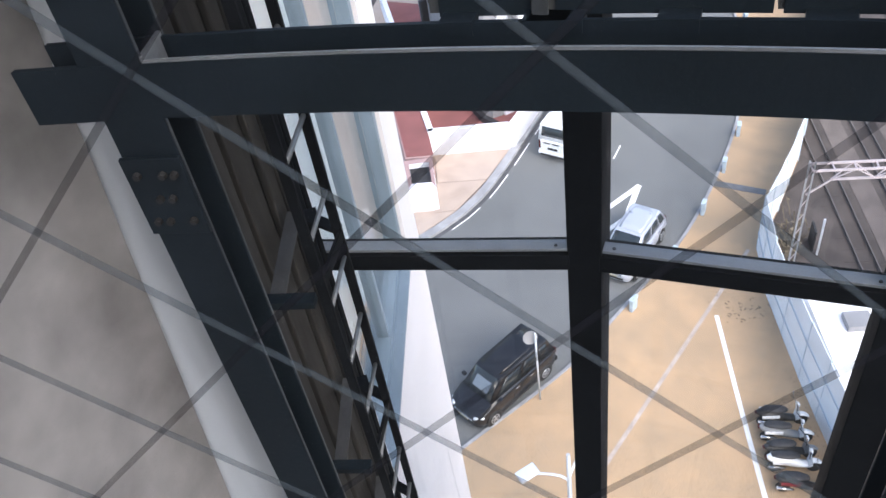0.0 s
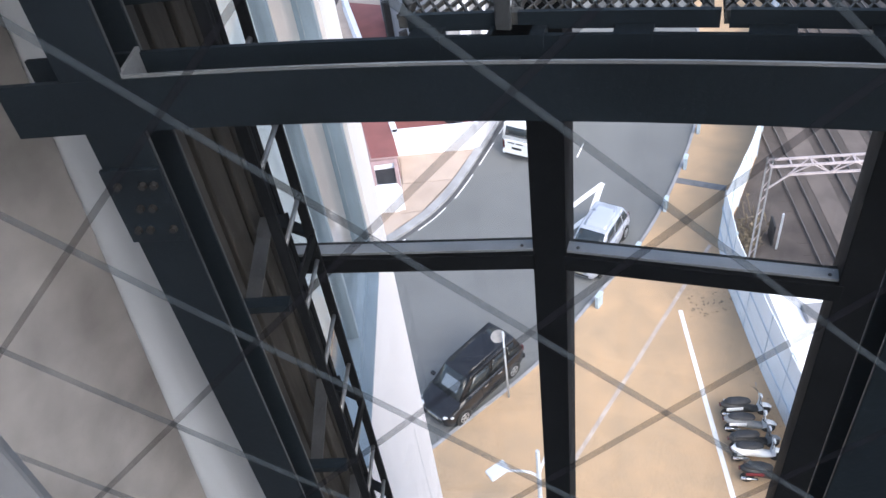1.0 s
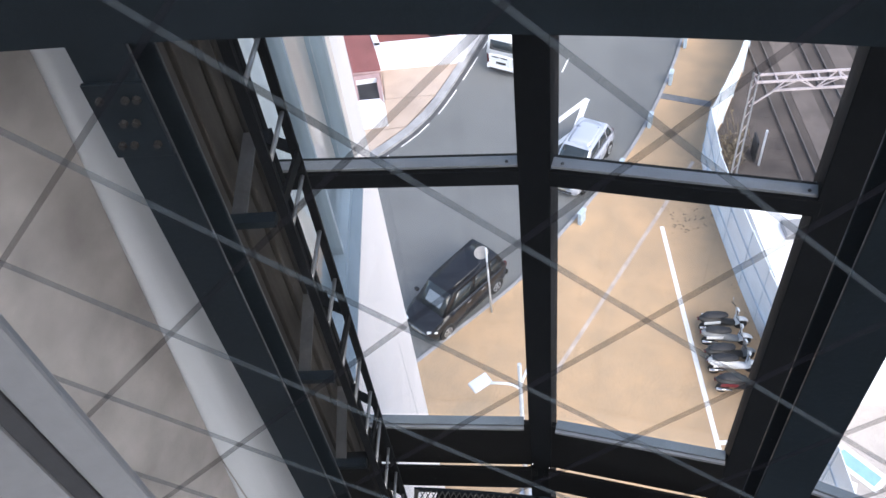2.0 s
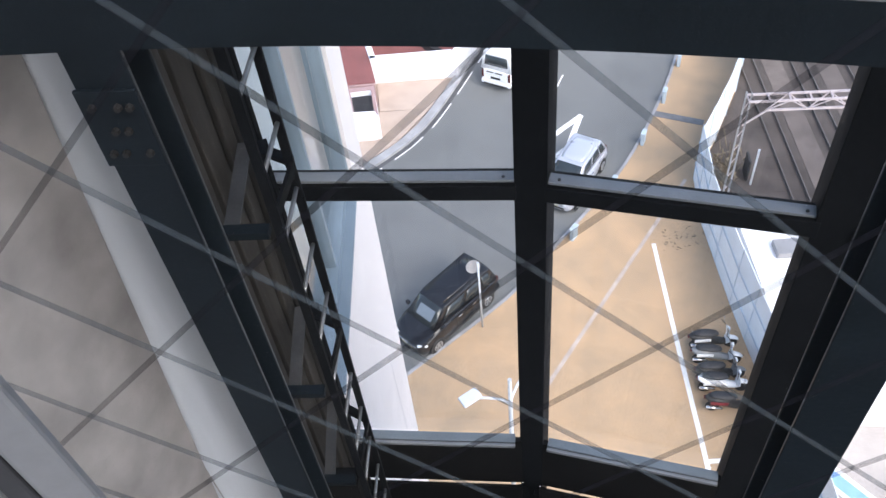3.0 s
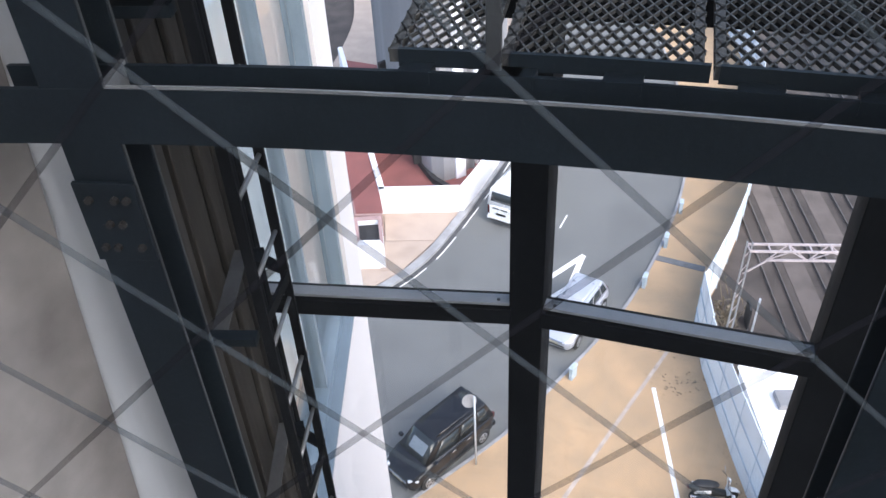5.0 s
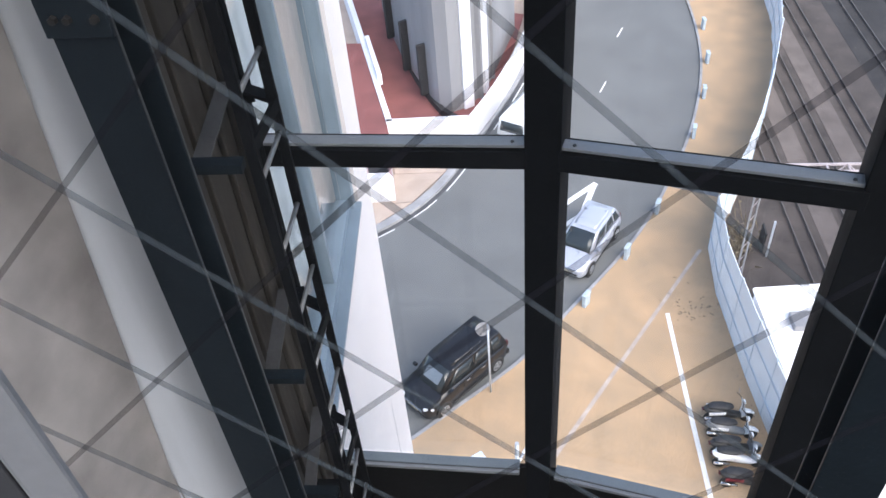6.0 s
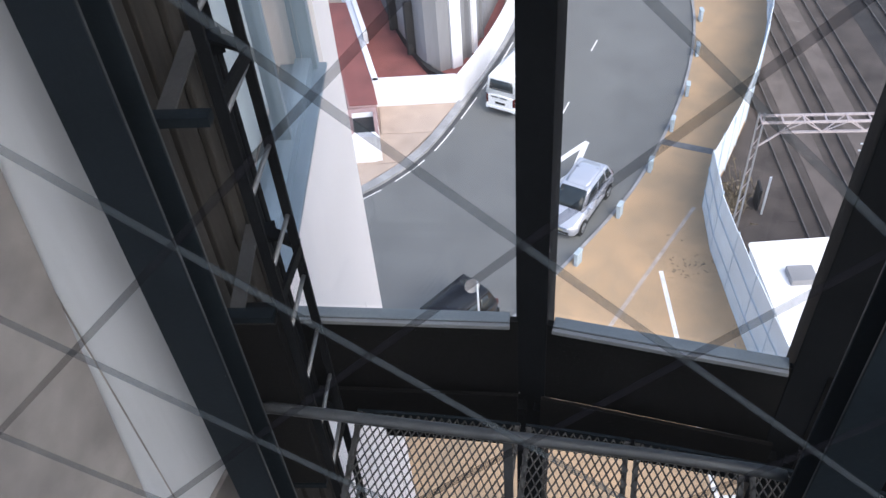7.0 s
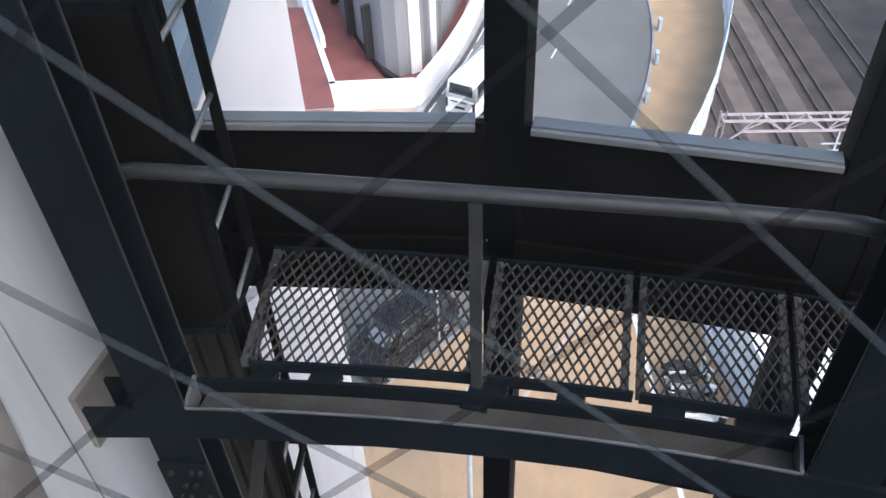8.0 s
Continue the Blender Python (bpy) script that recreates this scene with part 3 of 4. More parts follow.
Z0, Z1, U0, U1 = 19.4, 25.6, -0.75, 0.95
g = part("glass_sheet", boxed((U0, -0.003, Z0), (U1, 0.003, Z1), 0.0, cabm), CABGLASS, cab)
g.visible_shadow = False
HALF = 0.1237   # half a diamond of the wire net
NODE_U, NODE_Z = -0.2355, 24.1155
for sgn in (1, -1):
    for k in range(-60, 60):
        c = NODE_Z + sgn * NODE_U + 2 * HALF * k
        pts = []
        for u in (U0, U1):
            z = c - sgn * u
            if Z0 <= z <= Z1:
                pts.append((u, z))
        for z in (Z0, Z1):
            u = (c - z) * sgn
            if U0 < u < U1:
                pts.append((u, z))
        if len(pts) < 2 or math.dist(pts[0], pts[1]) < 0.05:
            continue
        bm = bmesh.new()
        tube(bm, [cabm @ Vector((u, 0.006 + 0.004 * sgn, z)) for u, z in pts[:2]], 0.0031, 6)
        part("wire", bm, LIT_WIRE if sgn > 0 else SHADED_WIRE, cab)
tr = thing("lift_car_trim", "pale metal corner trim of the lift car with black gasket", "trim", kind="structure")
trm = pose(0.085, 0.078, 0, 0, 0, 40)
part("trim_strip", boxed((0.004, 0, Z0), (0.026, 0.012, Z1), 0.003, trm), CABTRIM, tr)
part("gasket", boxed((-0.008, 0, Z0), (0.0035, 0.010, Z1), 0.002, trm), GASKET, tr)
part("trim_strip", boxed((-0.045, 0, Z0), (-0.0085, 0.012, Z1), 0.003, trm), CABTRIM, tr)

# ---- cream building beside the shaft ----
CORNER, DIRW = Vector((-2.26, 4.97, 0)), Vector((-0.311, 0.950, 0)).normalized()
NW = Vector((DIRW.y, -DIRW.x, 0))
bw = Matrix((-DIRW, NW, (0, 0, 1))).transposed().to_4x4()   # x along the wall towards the shaft, y out of it
bw.translation = CORNER
cream = thing("cream_building", "cream rendered building wall with a large blue-grey framed window", "building")
w0, w1, zs, zt = 0.60, 2.62, 19.79, 26.0
for name, lo, hi in (("wall", (0, -0.35, 0), (w0, 0, 30)), ("wall", (w1, -0.35, 0), (2.95, 0, 30)), ("wall", (w0, -0.35, 0), (w1, 0, zs)), ("wall", (w0, -0.35, zt), (w1, 0, 30)), ("wall", (0, -9, 0), (2.95, -0.352, 30))):
    part(name, boxed(lo, hi, 0.0, bw), CREAM, cream)
bm = bmesh.new()
zc, xc = 17.6, 0.80
for k in range(14):
    zn, xn = zc - random.uniform(0.35, 0.6), xc + random.gauss(-0.01, 0.015)
    bar(bm, bw @ Vector((xc, 0.0, zc)), bw @ Vector((xn, 0.0, zn)), 0.005, 0.003)
    zc, xc = zn, xn
part("hairline_crack", bm, KERB, cream)
wn1 = part("window", boxed((w0, -0.16, zs), (w0 + 0.09, -0.03, zt), 0.004, bw), BLUEFRAME, cream, "blue-grey aluminium window")
part("window_sill", boxed((w0, -0.30, zs), (w1, 0.02, zs + 0.035), 0.004, bw), BLUEFRAME, wn1)
part("frame", boxed((w0 + 0.09, -0.17, zs + 0.035), (w1, -0.06, zs + 0.13), 0.004, bw), BLUEFRAME, wn1)
part("frame", boxed((w0 + 0.95, -0.17, zs + 0.13), (w0 + 1.0, -0.08, zt), 0.004, bw), BLUEFRAME, wn1)
# Pale sheet added behind the pane to give the glass its tone.
GLASS_BACKING = surface("pale_glass_backing", (0.62, 0.68, 0.69), 0.7, 0.0, 0.15, 3, 40, 0.03)
part("glass_backing", boxed((w0 + 0.09, -0.33, zs + 0.035), (w1, -0.31, zt), 0.0, bw), GLASS_BACKING, wn1, "pale sheet added behind the glass to lighten it")
gp = part("pane", boxed((w0 + 0.09, -0.125, zs + 0.13), (w1, -0.119, zt), 0.0, bw), PANE, wn1)
gp.visible_shadow = False


# ---- hoarding, white roof, railway ----
def hoarding():
    for i, (a, b) in enumerate(zip(FENCE_LINE, FENCE_LINE[1:])):
        n = max(1, round(math.dist(a, b) / 1.7))
        tarp = i >= 4
        for k in range(n):
            p = Vector((a[0] + (b[0] - a[0]) * k / n, a[1] + (b[1] - a[1]) * k / n, 0))
            q = Vector((a[0] + (b[0] - a[0]) * (k + 1) / n, a[1] + (b[1] - a[1]) * (k + 1) / n, 0))
            d = (q - p).normalized()
            nrm = Vector((-d.y, d.x, 0))
            h = 2.95 + random.uniform(-0.06, 0.06) - (0.25 if tarp else 0)
            f = thing("hoarding_panel", "white tarpaulin panel of the site hoarding" if tarp else "pale blue-white sheet panel of the site hoarding", "fence", group="hoarding panels")
            bm = bmesh.new()
            cols, rows = 6, 5
            grid = {}
            for r in range(rows + 1):
                for c in range(cols + 1):
                    amp = 0.05 if tarp else 0.012
                    base = p + (q - p) * c / cols
                    w = nrm * (amp * noise.noise(Vector((base.x * 0.9, base.y * 0.9, r * 0.7))))
                    sag = -0.05 * math.sin(math.pi * c / cols) if tarp and r == rows else 0
                    for s in (0, 1):
                        grid[r, c, s] = bm.verts.new(base + w + nrm * 0.025 * s + Vector((0, 0, 0.05 + (h - 0.05) * r / rows + sag)))
            for r in range(rows):
                for c in range(cols):
                    for s in (0, 1):
                        bm.faces.new([grid[r + u, c + v, s] for u, v in ((0, 0), (0, 1), (1, 1), (1, 0))])
            for c in range(cols):
                bm.faces.new([grid[rows, c, 0], grid[rows, c + 1, 0], grid[rows, c + 1, 1], grid[rows, c, 1]])
            part("sheet", bm, TARP if tarp else FENCE, f)
            bm = bmesh.new()
            box(bm, (p.x - 0.035, p.y - 0.035, -0.1), (p.x + 0.035, p.y + 0.035, h + 0.04), 0.005)
            part("post", bm, FENCEPOST, f)
            for zr in (0.9, 2.0):
                bm = bmesh.new()
                bar(bm, p + nrm * 0.05 + Vector((0, 0, zr)), q + nrm * 0.05 + Vector((0, 0, zr)), 0.03, 0.05)
                part("batten", bm, FENCEPOST, f)


hoarding()

shed = thing("white_roofed_shed", "low shed with a flat white roof behind the hoarding", "building")
RO = [(3.05, 22.1), (9.6, 24.4), (12.2, 16.9), (5.15, 15.6)]
part("wall", prismed([(x * 0.985 + 0.1, y * 0.99 + 0.19) for x, y in RO], -0.15, 2.38), WHITE, shed)
part("roof", prismed(RO, 2.38, 2.5), ROOF, shed, "bright white flat roof")
bm = bmesh.new()
for a, b in zip(RO, RO[1:] + RO[:1]):
    bar(bm, (*a, 2.53), (*b, 2.53), 0.09, 0.07)
part("roof_edge", bm, ROOF, shed)
part("roof_hatch", boxed((-0.42, -0.35, 2.5), (0.42, 0.35, 2.75), 0.02, pose(4.7, 20.9, 0, 0, 0, 18)), GREYWALL, shed, "grey roof hatch")
part("roof_seam", boxed((-3.2, -0.03, 2.5), (3.2, 0.03, 2.53), 0.0, pose(7.2, 19.2, 0, 0, 0, 18)), ROOF, shed)
for k, (x, y) in enumerate(((7.1, 13.75), (6.2, 13.0), (8.3, 12.6))):
    b = thing("site_banner", "blue and white printed banner lying in the yard" if k == 0 else "pale sheet lying in the yard", "banner")
    part("sheet", boxed((-0.8, -0.35, 0.055), (0.8, 0.35, 0.085), 0.004, pose(x, y, 0, 0, 0, -35 + 25 * k)), PAINT, b)
    if k == 0:
        part("printed_bar", boxed((-0.65, -0.22, 0.086), (0.65, 0.2, 0.09), 0.0, pose(x, y, 0, 0, 0, -35)), BANNER, b)

# railway: rails, sleepers, gantry
TD = Vector((0.27, -0.963, 0)).normalized()
TN = Vector((0.963, 0.27, 0))


def track_point(off, s, z=0.0):
    p = TN * off + TD * s
    return Vector((p.x, p.y, z))


for off in (12.3, 12.95, 14.65, 15.3, 17.1, 17.75, 20.2, 20.85):
    rail = thing("rail", "dull rusty steel rail on the railway ballast", "rail", group="railway rails")
    bm = bmesh.new()
    bar(bm, track_point(off, -140, -0.05), track_point(off, 5, -0.05), 0.055, 0.04)
    part("head", bm, RUST, rail)
    bm = bmesh.new()
    bar(bm, track_point(off, -140, -0.10), track_point(off, 5, -0.10), 0.02, 0.09)
    bar(bm, track_point(off, -140, -0.14), track_point(off, 5, -0.14), 0.09, 0.02)
    part("foot", bm, RUST, rail)
bm = bmesh.new()
bar(bm, track_point(40.2, -170, -0.155), track_point(40.2, 20, -0.155), 42.0, 0.03)
tagged(link("dark_track_bed", bm, BEDDING), "blackish ground under the far tracks", "ground", kind="structure")
for k, (a, b) in enumerate(((13.35, 14.25), (15.75, 16.65))):
    bm = bmesh.new()
    bar(bm, track_point((a + b) / 2, -140, -0.15), track_point((a + b) / 2, 4, -0.15), b - a, 0.03)
    tagged(link("track_path", bm, SLEEPER), "paler trodden strip between the tracks", "ground", kind="structure")
bm = bmesh.new()
for off in (12.62, 14.97, 17.42, 20.52):
    for k in range(-110, 6):
        s = k * 0.68 + random.uniform(-0.03, 0.03)
        bar(bm, track_point(off - 0.8, s, -0.165), track_point(off + 0.8, s, -0.172), 0.20, 0.05)
tagged(link("sleepers", bm, BALLAST), "dusty brown sleepers under the rails", "sleepers", kind="stuff")

gan = thing("catenary_gantry", "pink-grey lattice steel railway gantry on masts", "gantry")
GD = Vector((0.97, 0.247, 0)).normalized()
M0 = Vector((2.65, 24.47, 0))
SP = 11.5
for e in (0, SP):
    p = M0 + GD * e
    for dx in (-0.09, 0.09):
        bm = bmesh.new()
        box(bm, (p.x + dx - 0.03, p.y - 0.05, -0.16), (p.x + dx + 0.03, p.y + 0.05, 6.25), 0.004)
        part("mast", bm, GREYWALL, gan, "dull grey mast")
    bm = bmesh.new()
    for k in range(9):
        bar(bm, (p.x - 0.09, p.y, 0.3 + k * 0.65), (p.x + 0.09, p.y, 0.75 + k * 0.65), 0.02, 0.03)
    part("mast_lacing", bm, GANTRY, gan)
for z, oy in ((6.0, 0.2), (6.0, -0.2), (5.45, 0.0)):
    bm = bmesh.new()
    q = Vector((-GD.y, GD.x, 0)) * oy
    s0 = 0.7 if z < 5.9 else 0
    bar(bm, M0 + q + GD * s0 + Vector((0, 0, z)), M0 + q + GD * (SP - s0) + Vector((0, 0, z)), 0.07, 0.07)
    part("chord", bm, GANTRY, gan)
for k in range(int(SP / 0.7)):
    a, b = M0 + GD * (0.7 * k), M0 + GD * (0.7 * (k + 1))
    q = Vector((-GD.y, GD.x, 0)) * 0.2
    z6, z5 = Vector((0, 0, 6.0)), Vector((0, 0, 5.45))
    bm = bmesh.new()
    bar(bm, a + q + z6, a - q + z6, 0.05, 0.04)
    up, dn = (a, b) if k % 2 == 0 else (b, a)
    if k > 0:
        bar(bm, up + q + z6, dn + z5, 0.035, 0.035)
        bar(bm, up - q + z6, dn + z5, 0.035, 0.035)
    part("lacing", bm, GANTRY, gan)
bm = bmesh.new()
bar(bm, M0 + Vector((0, 0, 4.8)), M0 + GD * 0.75 + Vector((0, 0, 5.45)), 0.05, 0.05)
part("knee_brace", bm, GANTRY, gan)
arm = thing("overhead_line_support", "pale steel cantilever arms with insulators under the gantry", "line support")
for e in (4.0, 7.5):
    p = M0 + GD * e
    bm = bmesh.new()
    bar(bm, p + Vector((0, 0, 5.4)), p + Vector((0, 0, 4.6)), 0.05, 0.05)
    for z in (4.62, 4.9):
        bar(bm, p + GD * -0.5 + Vector((0, 0, z)), p + GD * 0.9 + Vector((0, 0, z)), 0.04, 0.04)
    part("tube", bm, POLEW, arm)
    bm = bmesh.new()
    tube(bm, [p + GD * -0.1 + Vector((0, -0.1, 4.5)), p + GD * 0.15 + Vector((0, -0.1, 4.5))], 0.07, 10)
    part("insulator", bm, LAMPW, arm)
cabn = thing("trackside_panel", "dark upright trackside panel with a pale post", "panel")
part("panel", boxed((-0.04, -0.35, -0.15), (0.04, 0.35, 0.9), 0.01, pose(3.5, 27.4, 0, 0, 0, 12)), DARK, cabn)
part("post", boxed((-0.04, -0.04, -0.15), (0.04, 0.04, 1.75), 0.006, pose(3.75, 26.9, 0)), POLEW, cabn)

# dry scrub by the fence
bm = bmesh.new()
for k in range(120):
    a = random.uniform(0, 1)
    bx, by = 2.55 + random.gauss(0, 0.22) + 0.3 * a, 27.4 + random.gauss(0, 0.7)
    h = random.uniform(0.15, 0.6)
    dx, dy = random.gauss(0, 0.2), random.gauss(0, 0.2)
    v = [bm.verts.new(c) for c in ((bx - 0.012, by, -0.15), (bx + 0.012, by, -0.15), (bx + dx + 0.03, by + dy, h * 0.7), (bx + dx * 1.5, by + dy * 1.5, h))]
    bm.faces.new(v)
    w = [bm.verts.new((bx + dx + random.gauss(0, 0.08), by + dy + random.gauss(0, 0.08), h * random.uniform(0.5, 1))) for _ in range(3)]
    bm.faces.new(w)
tagged(link("dry_scrub", bm, SCRUB), "dry straggling weeds beside the railway fence", "weeds", kind="stuff")

# ---- terrace across the road ----
WH = 1.43


def low_wall(name, line, t, h, material, label):
    bm = ribboned(offset(line, t), line, -0.15, h)
    ob = tagged(link(name, bm, material), label, "wall", kind="structure")
    part("coping", ribboned(offset(line, t + 0.02), offset(line, -0.02), h + 0.001, h + 0.05), material, ob)
    return ob


low_wall("wall_terrace_front", [(-14.2, 30.42), (-10.42, 31.6)], 0.25, WH, WHITE, "white rendered low terrace wall")
low_wall("wall_terrace_side", [(-14.2, 30.45), (-18.7, 37.9), (-23, 45)], -0.30, WH, WHITE, "white rendered low wall beside the terrace")
low_wall("wall_curved", smooth_line([(-10.22, 31.62), (-9.82, 34.5), (-9.62, 38.5), (-9.8, 43), (-10.7, 50), (-12.8, 58)], 0.8), 0.22, WH, WHITE, "white curved low wall along the kerb")
terrace = tagged(link("terrace", prismed([(-14.2, 30.8), (-10.5, 31.9), (-9.95, 35), (-11, 45), (-23, 46), (-18.6, 38)], -0.2, 0.10), RED), "red brick-paved terrace behind low walls", "terrace", kind="structure")
skirt = smooth_line([(-11.6, 33.0), (-12.5, 33.5), (-14.76, 36.1), (-17, 39.4), (-19.5, 43.5)], 0.7)
tagged(link("plinth", ribboned(offset(skirt, -0.28), skirt, 0.0, 0.45), DARK), "dark curved plinth at the foot of the grey building", "plinth", kind="structure")
grey = thing("grey_building", "grey concrete building with round corner and pale pilasters", "building")
gw = smooth_line([(-11.05, 43), (-10.95, 38.5), (-10.95, 36.3), (-11.5, 34.4), (-12.7, 34.0), (-14.9, 36.4), (-17.3, 39.8), (-19.8, 43.9)], 0.6)
part("wall", ribboned(gw, offset(gw, -0.4), 0.0, 13), GREYWALL, grey)
part("roof", prismed([(-11.4, 43), (-11.4, 36.4), (-12.6, 34.6), (-19.4, 43.9), (-20, 50), (-11.4, 50)], 12.6, 12.9), GREYWALL, grey)
for k, (x, y, r) in enumerate(((-11.35, 34.62, 0.3), (-10.98, 35.6, 0.12), (-10.93, 36.3, 0.3), (-10.9, 37.6, 0.12))):
    part("pilaster", boxed((-r, -0.14, 0), (r, 0.14, 13), 0.02, pose(x, y, 0, 0, 0, 90 if k else 50)), WHITE if k in (0, 2) else GREYWALL, grey, "pale upright pilaster" if k in (0, 2) else "")
# No openings are cut; dark blocks paint the shade of doorways.
for k, (x, y, a) in enumerate(((-13.6, 34.9, 50), (-15.4, 37.1, 55), (-17.6, 40.3, 57))):
    part("doorway_shade", boxed((-0.5, -0.1, 0.5), (0.5, 0.1, 3.4), 0.02, pose(x + 0.02, y - 0.02, 0, 0, 0, a)), DARK, grey, "dark block painting a doorway's shade")

pl = thing("raised_bed", "long raised bed topped with red brick paving", "raised bed")
PB = [(-14.6, 28.35), (-13.35, 28.75), (-14.35, 30.6), (-18.4, 37.5), (-19.7, 37.2)]
part("wall", prismed(PB, -0.15, 1.32), PINK, pl)
part("top", prismed([(x * 0.996 - 0.05, y + 0.12) for x, y in PB], 1.321, 1.37), RED, pl, "red brick top")
part("parapet", boxed((-0.12, -0.9, 1.3), (0.12, 3.4, 1.95), 0.02, pose(-16.3, 34.6, 0, 0, 0, 31)), WHITE, pl, "white parapet block")
kb = thing("light_well", "low white block with a dark open light well on top", "light well")
KB = [(-13.58, 26.1), (-12.36, 26.48), (-13.3, 28.5), (-14.52, 28.0)]
kc = (sum(p[0] for p in KB) / 4, sum(p[1] for p in KB) / 4)
KI = [(kc[0] + (x - kc[0]) * 0.72, kc[1] + (y - kc[1]) * 0.70 + 0.05) for x, y in KB]
bm = bmesh.new()
for i in range(4):
    j = (i + 1) % 4
    prism(bm, [KB[i], KB[j], KI[j], KI[i]], -0.15, 1.42)
part("wall", bm, WHITE, kb)
bm = bmesh.new()
for i in range(1, 4):
    j = (i + 1) % 4
    prism(bm, [KB[i], KB[j], KI[j], KI[i]], 1.421, 1.45)
part("coping", bm, PINK, kb, "pink-brown coping")
# Dark floor raised near the top paints the shade inside the well.
part("well_floor", prismed(KI, 0.0, 1.15), DARK, kb, "raised dark floor painting the well's shade")

# beige slabs between terrace and kerb
slabs = tagged(new("paving"), "beige paving slabs with dark joints beside the kerb", "pavement", kind="structure")
left_e = resample([(-13.6, 24.2), (-12.5, 26.2), (-13.2, 28.5), (-14.0, 30.35)], 4)
right_e = resample([(-12.8, 24.35), (-11.98, 25.6), (-11.05, 27.65), (-10.42, 31.5)], 4)
for (a, b), (c, d) in zip(zip(left_e, left_e[1:]), zip(right_e, right_e[1:])):
    cx, cy = (a[0] + b[0] + c[0] + d[0]) / 4, (a[1] + b[1] + c[1] + d[1]) / 4
    sh = [(cx + (x - cx) * 0.99, cy + (y - cy) * 0.975) for x, y in (a, c, d, b)]
    part("slab", prismed(sh, 0.0, 0.10), BEIGE, slabs)
tagged(link("paving_bed", prismed([left_e[0], *right_e, *left_e[:0:-1]], -0.1, 0.072), BROWN_GREY), "dark mortar bed under the beige slabs", "pavement", kind="structure")

# kerbs as single stones
for name, line, d, h, lab in (("kerb_left", LEFT_KERB, 0.42, 0.13, "pale grey concrete kerb along the road"), ("kerb_right", RIGHT_KERB, -0.13, 0.10, "grey concrete edging along the tan pavement")):
    kerb = tagged(new(name), lab, "kerb", kind="structure")
    inner = resample(line, 90)
    outer = offset(inner, d)
    for i in range(len(inner) - 1):
        if inner[i][1] < 6 or inner[i][1] > 60:
            continue
        a, b, c, e = inner[i], inner[i + 1], outer[i + 1], outer[i]
        cx, cy = (a[0] + c[0]) / 2, (a[1] + c[1]) / 2
        sh = [(cx + (x - cx) * 0.99, cy + (y - cy) * 0.99) for x, y in (a, b, c, e)]
        part("kerbstone", prismed(sh, -0.2, h), KERB, kerb)

# road paint
def paint_line(name, pts, w, z, material, label):
    pts = [Vector((*p, 0)) for p in pts]
    return tagged(link(name, ribboned(offset([(p.x, p.y) for p in pts], w / 2), offset([(p.x, p.y) for p in pts], -w / 2), z - 0.02, z), material), label, "road marking", kind="structure")


tagged(link("gutter_strip", ribboned(resample(offset(LEFT_KERB, -0.004), 160), resample(offset(LEFT_KERB, -0.2), 160), -0.02, 0.004), GUTTER), "dark gutter strip along the kerb", "gutter", kind="structure")
edge = resample(offset(LEFT_KERB, -0.26), 160)
for i in range(0, len(edge) - 6, 7):
    if 18 < edge[i][1] < 60:
        paint_line("edge_line", edge[i:i + 6], 0.055, 0.006, PAINT, "worn white edge line on the asphalt")
for y0, x0 in ((31.67, -5.33), (37.5, -5.0), (43.5, -5.1), (49.5, -6.2)):
    paint_line("lane_mark", [(x0, y0), (x0 + 0.12, y0 + 1.1)], 0.07, 0.005, PAINT, "short white lane dash on the asphalt")
paint_line("bay_line", [(-3.80, 29.9), (-5.6, 26.9)], 0.26, 0.006, PAINT, "white painted bay line on the road")
paint_line("bay_line", [(-3.86, 29.75), (-4.02, 27.2)], 0.26, 0.0065, PAINT, "white painted bay line on the road")
paint_line("bay_line", [(-4.1, 27.45), (-4.95, 26.1)], 0.22, 0.007, PAINT, "white painted bay line on the road")
paint_line("parking_line", [(0.30, 22.55), (1.53, 18.4), (2.96, 13.71), (3.2, 12.9)], 0.16, 0.076, PAINT, "white painted parking line on tan ground")
paint_line("parking_line", [(2.93, 13.62), (3.55, 13.82)], 0.15, 0.077, PAINT, "short white end of the parking line")
paint_line("worn_line", [(1.15, 26.45), (-0.3, 21.9), (-1.77, 17.27), (-2.5, 15)], 0.15, 0.075, PALEPAINT, "worn lilac-grey line on tan ground")

# loose stones and litter on the tan ground by the hoarding
bm = bmesh.new()
for k in range(110):
    t = random.uniform(0, 1)
    x = 5.0 - 3.3 * t - abs(random.gauss(0, 0.28)) - 0.1
    y = 15.3 + 11.2 * t
    r = random.uniform(0.010, 0.030)
    v = bmesh.ops.create_icosphere(bm, subdivisions=1, radius=r, matrix=Matrix.Translation((x, y, 0.07 + r * 0.3)) @ Matrix.Diagonal((1, random.uniform(0.6, 1.3), 0.6, 1)))
tagged(link("loose_stones", bm, SLEEPER), "dark loose stones and dirt along the hoarding", "stones", kind="stuff")
bm = bmesh.new()
for k in range(36):
    x, y = 0.9 + random.gauss(0, 0.45), 23.0 + random.gauss(0, 0.6)
    box(bm, (-0.05, -0.02, 0), (0.05, 0.02, 0.012), 0.0, pose(x, y, 0.07, 0, 0, random.uniform(0, 180)) @ Matrix.Diagonal((random.uniform(0.3, 1.4), 1, 1, 1)))
tagged(link("ground_litter", bm, SCRUB), "scraps of dry litter on the tan ground", "litter", kind="stuff")


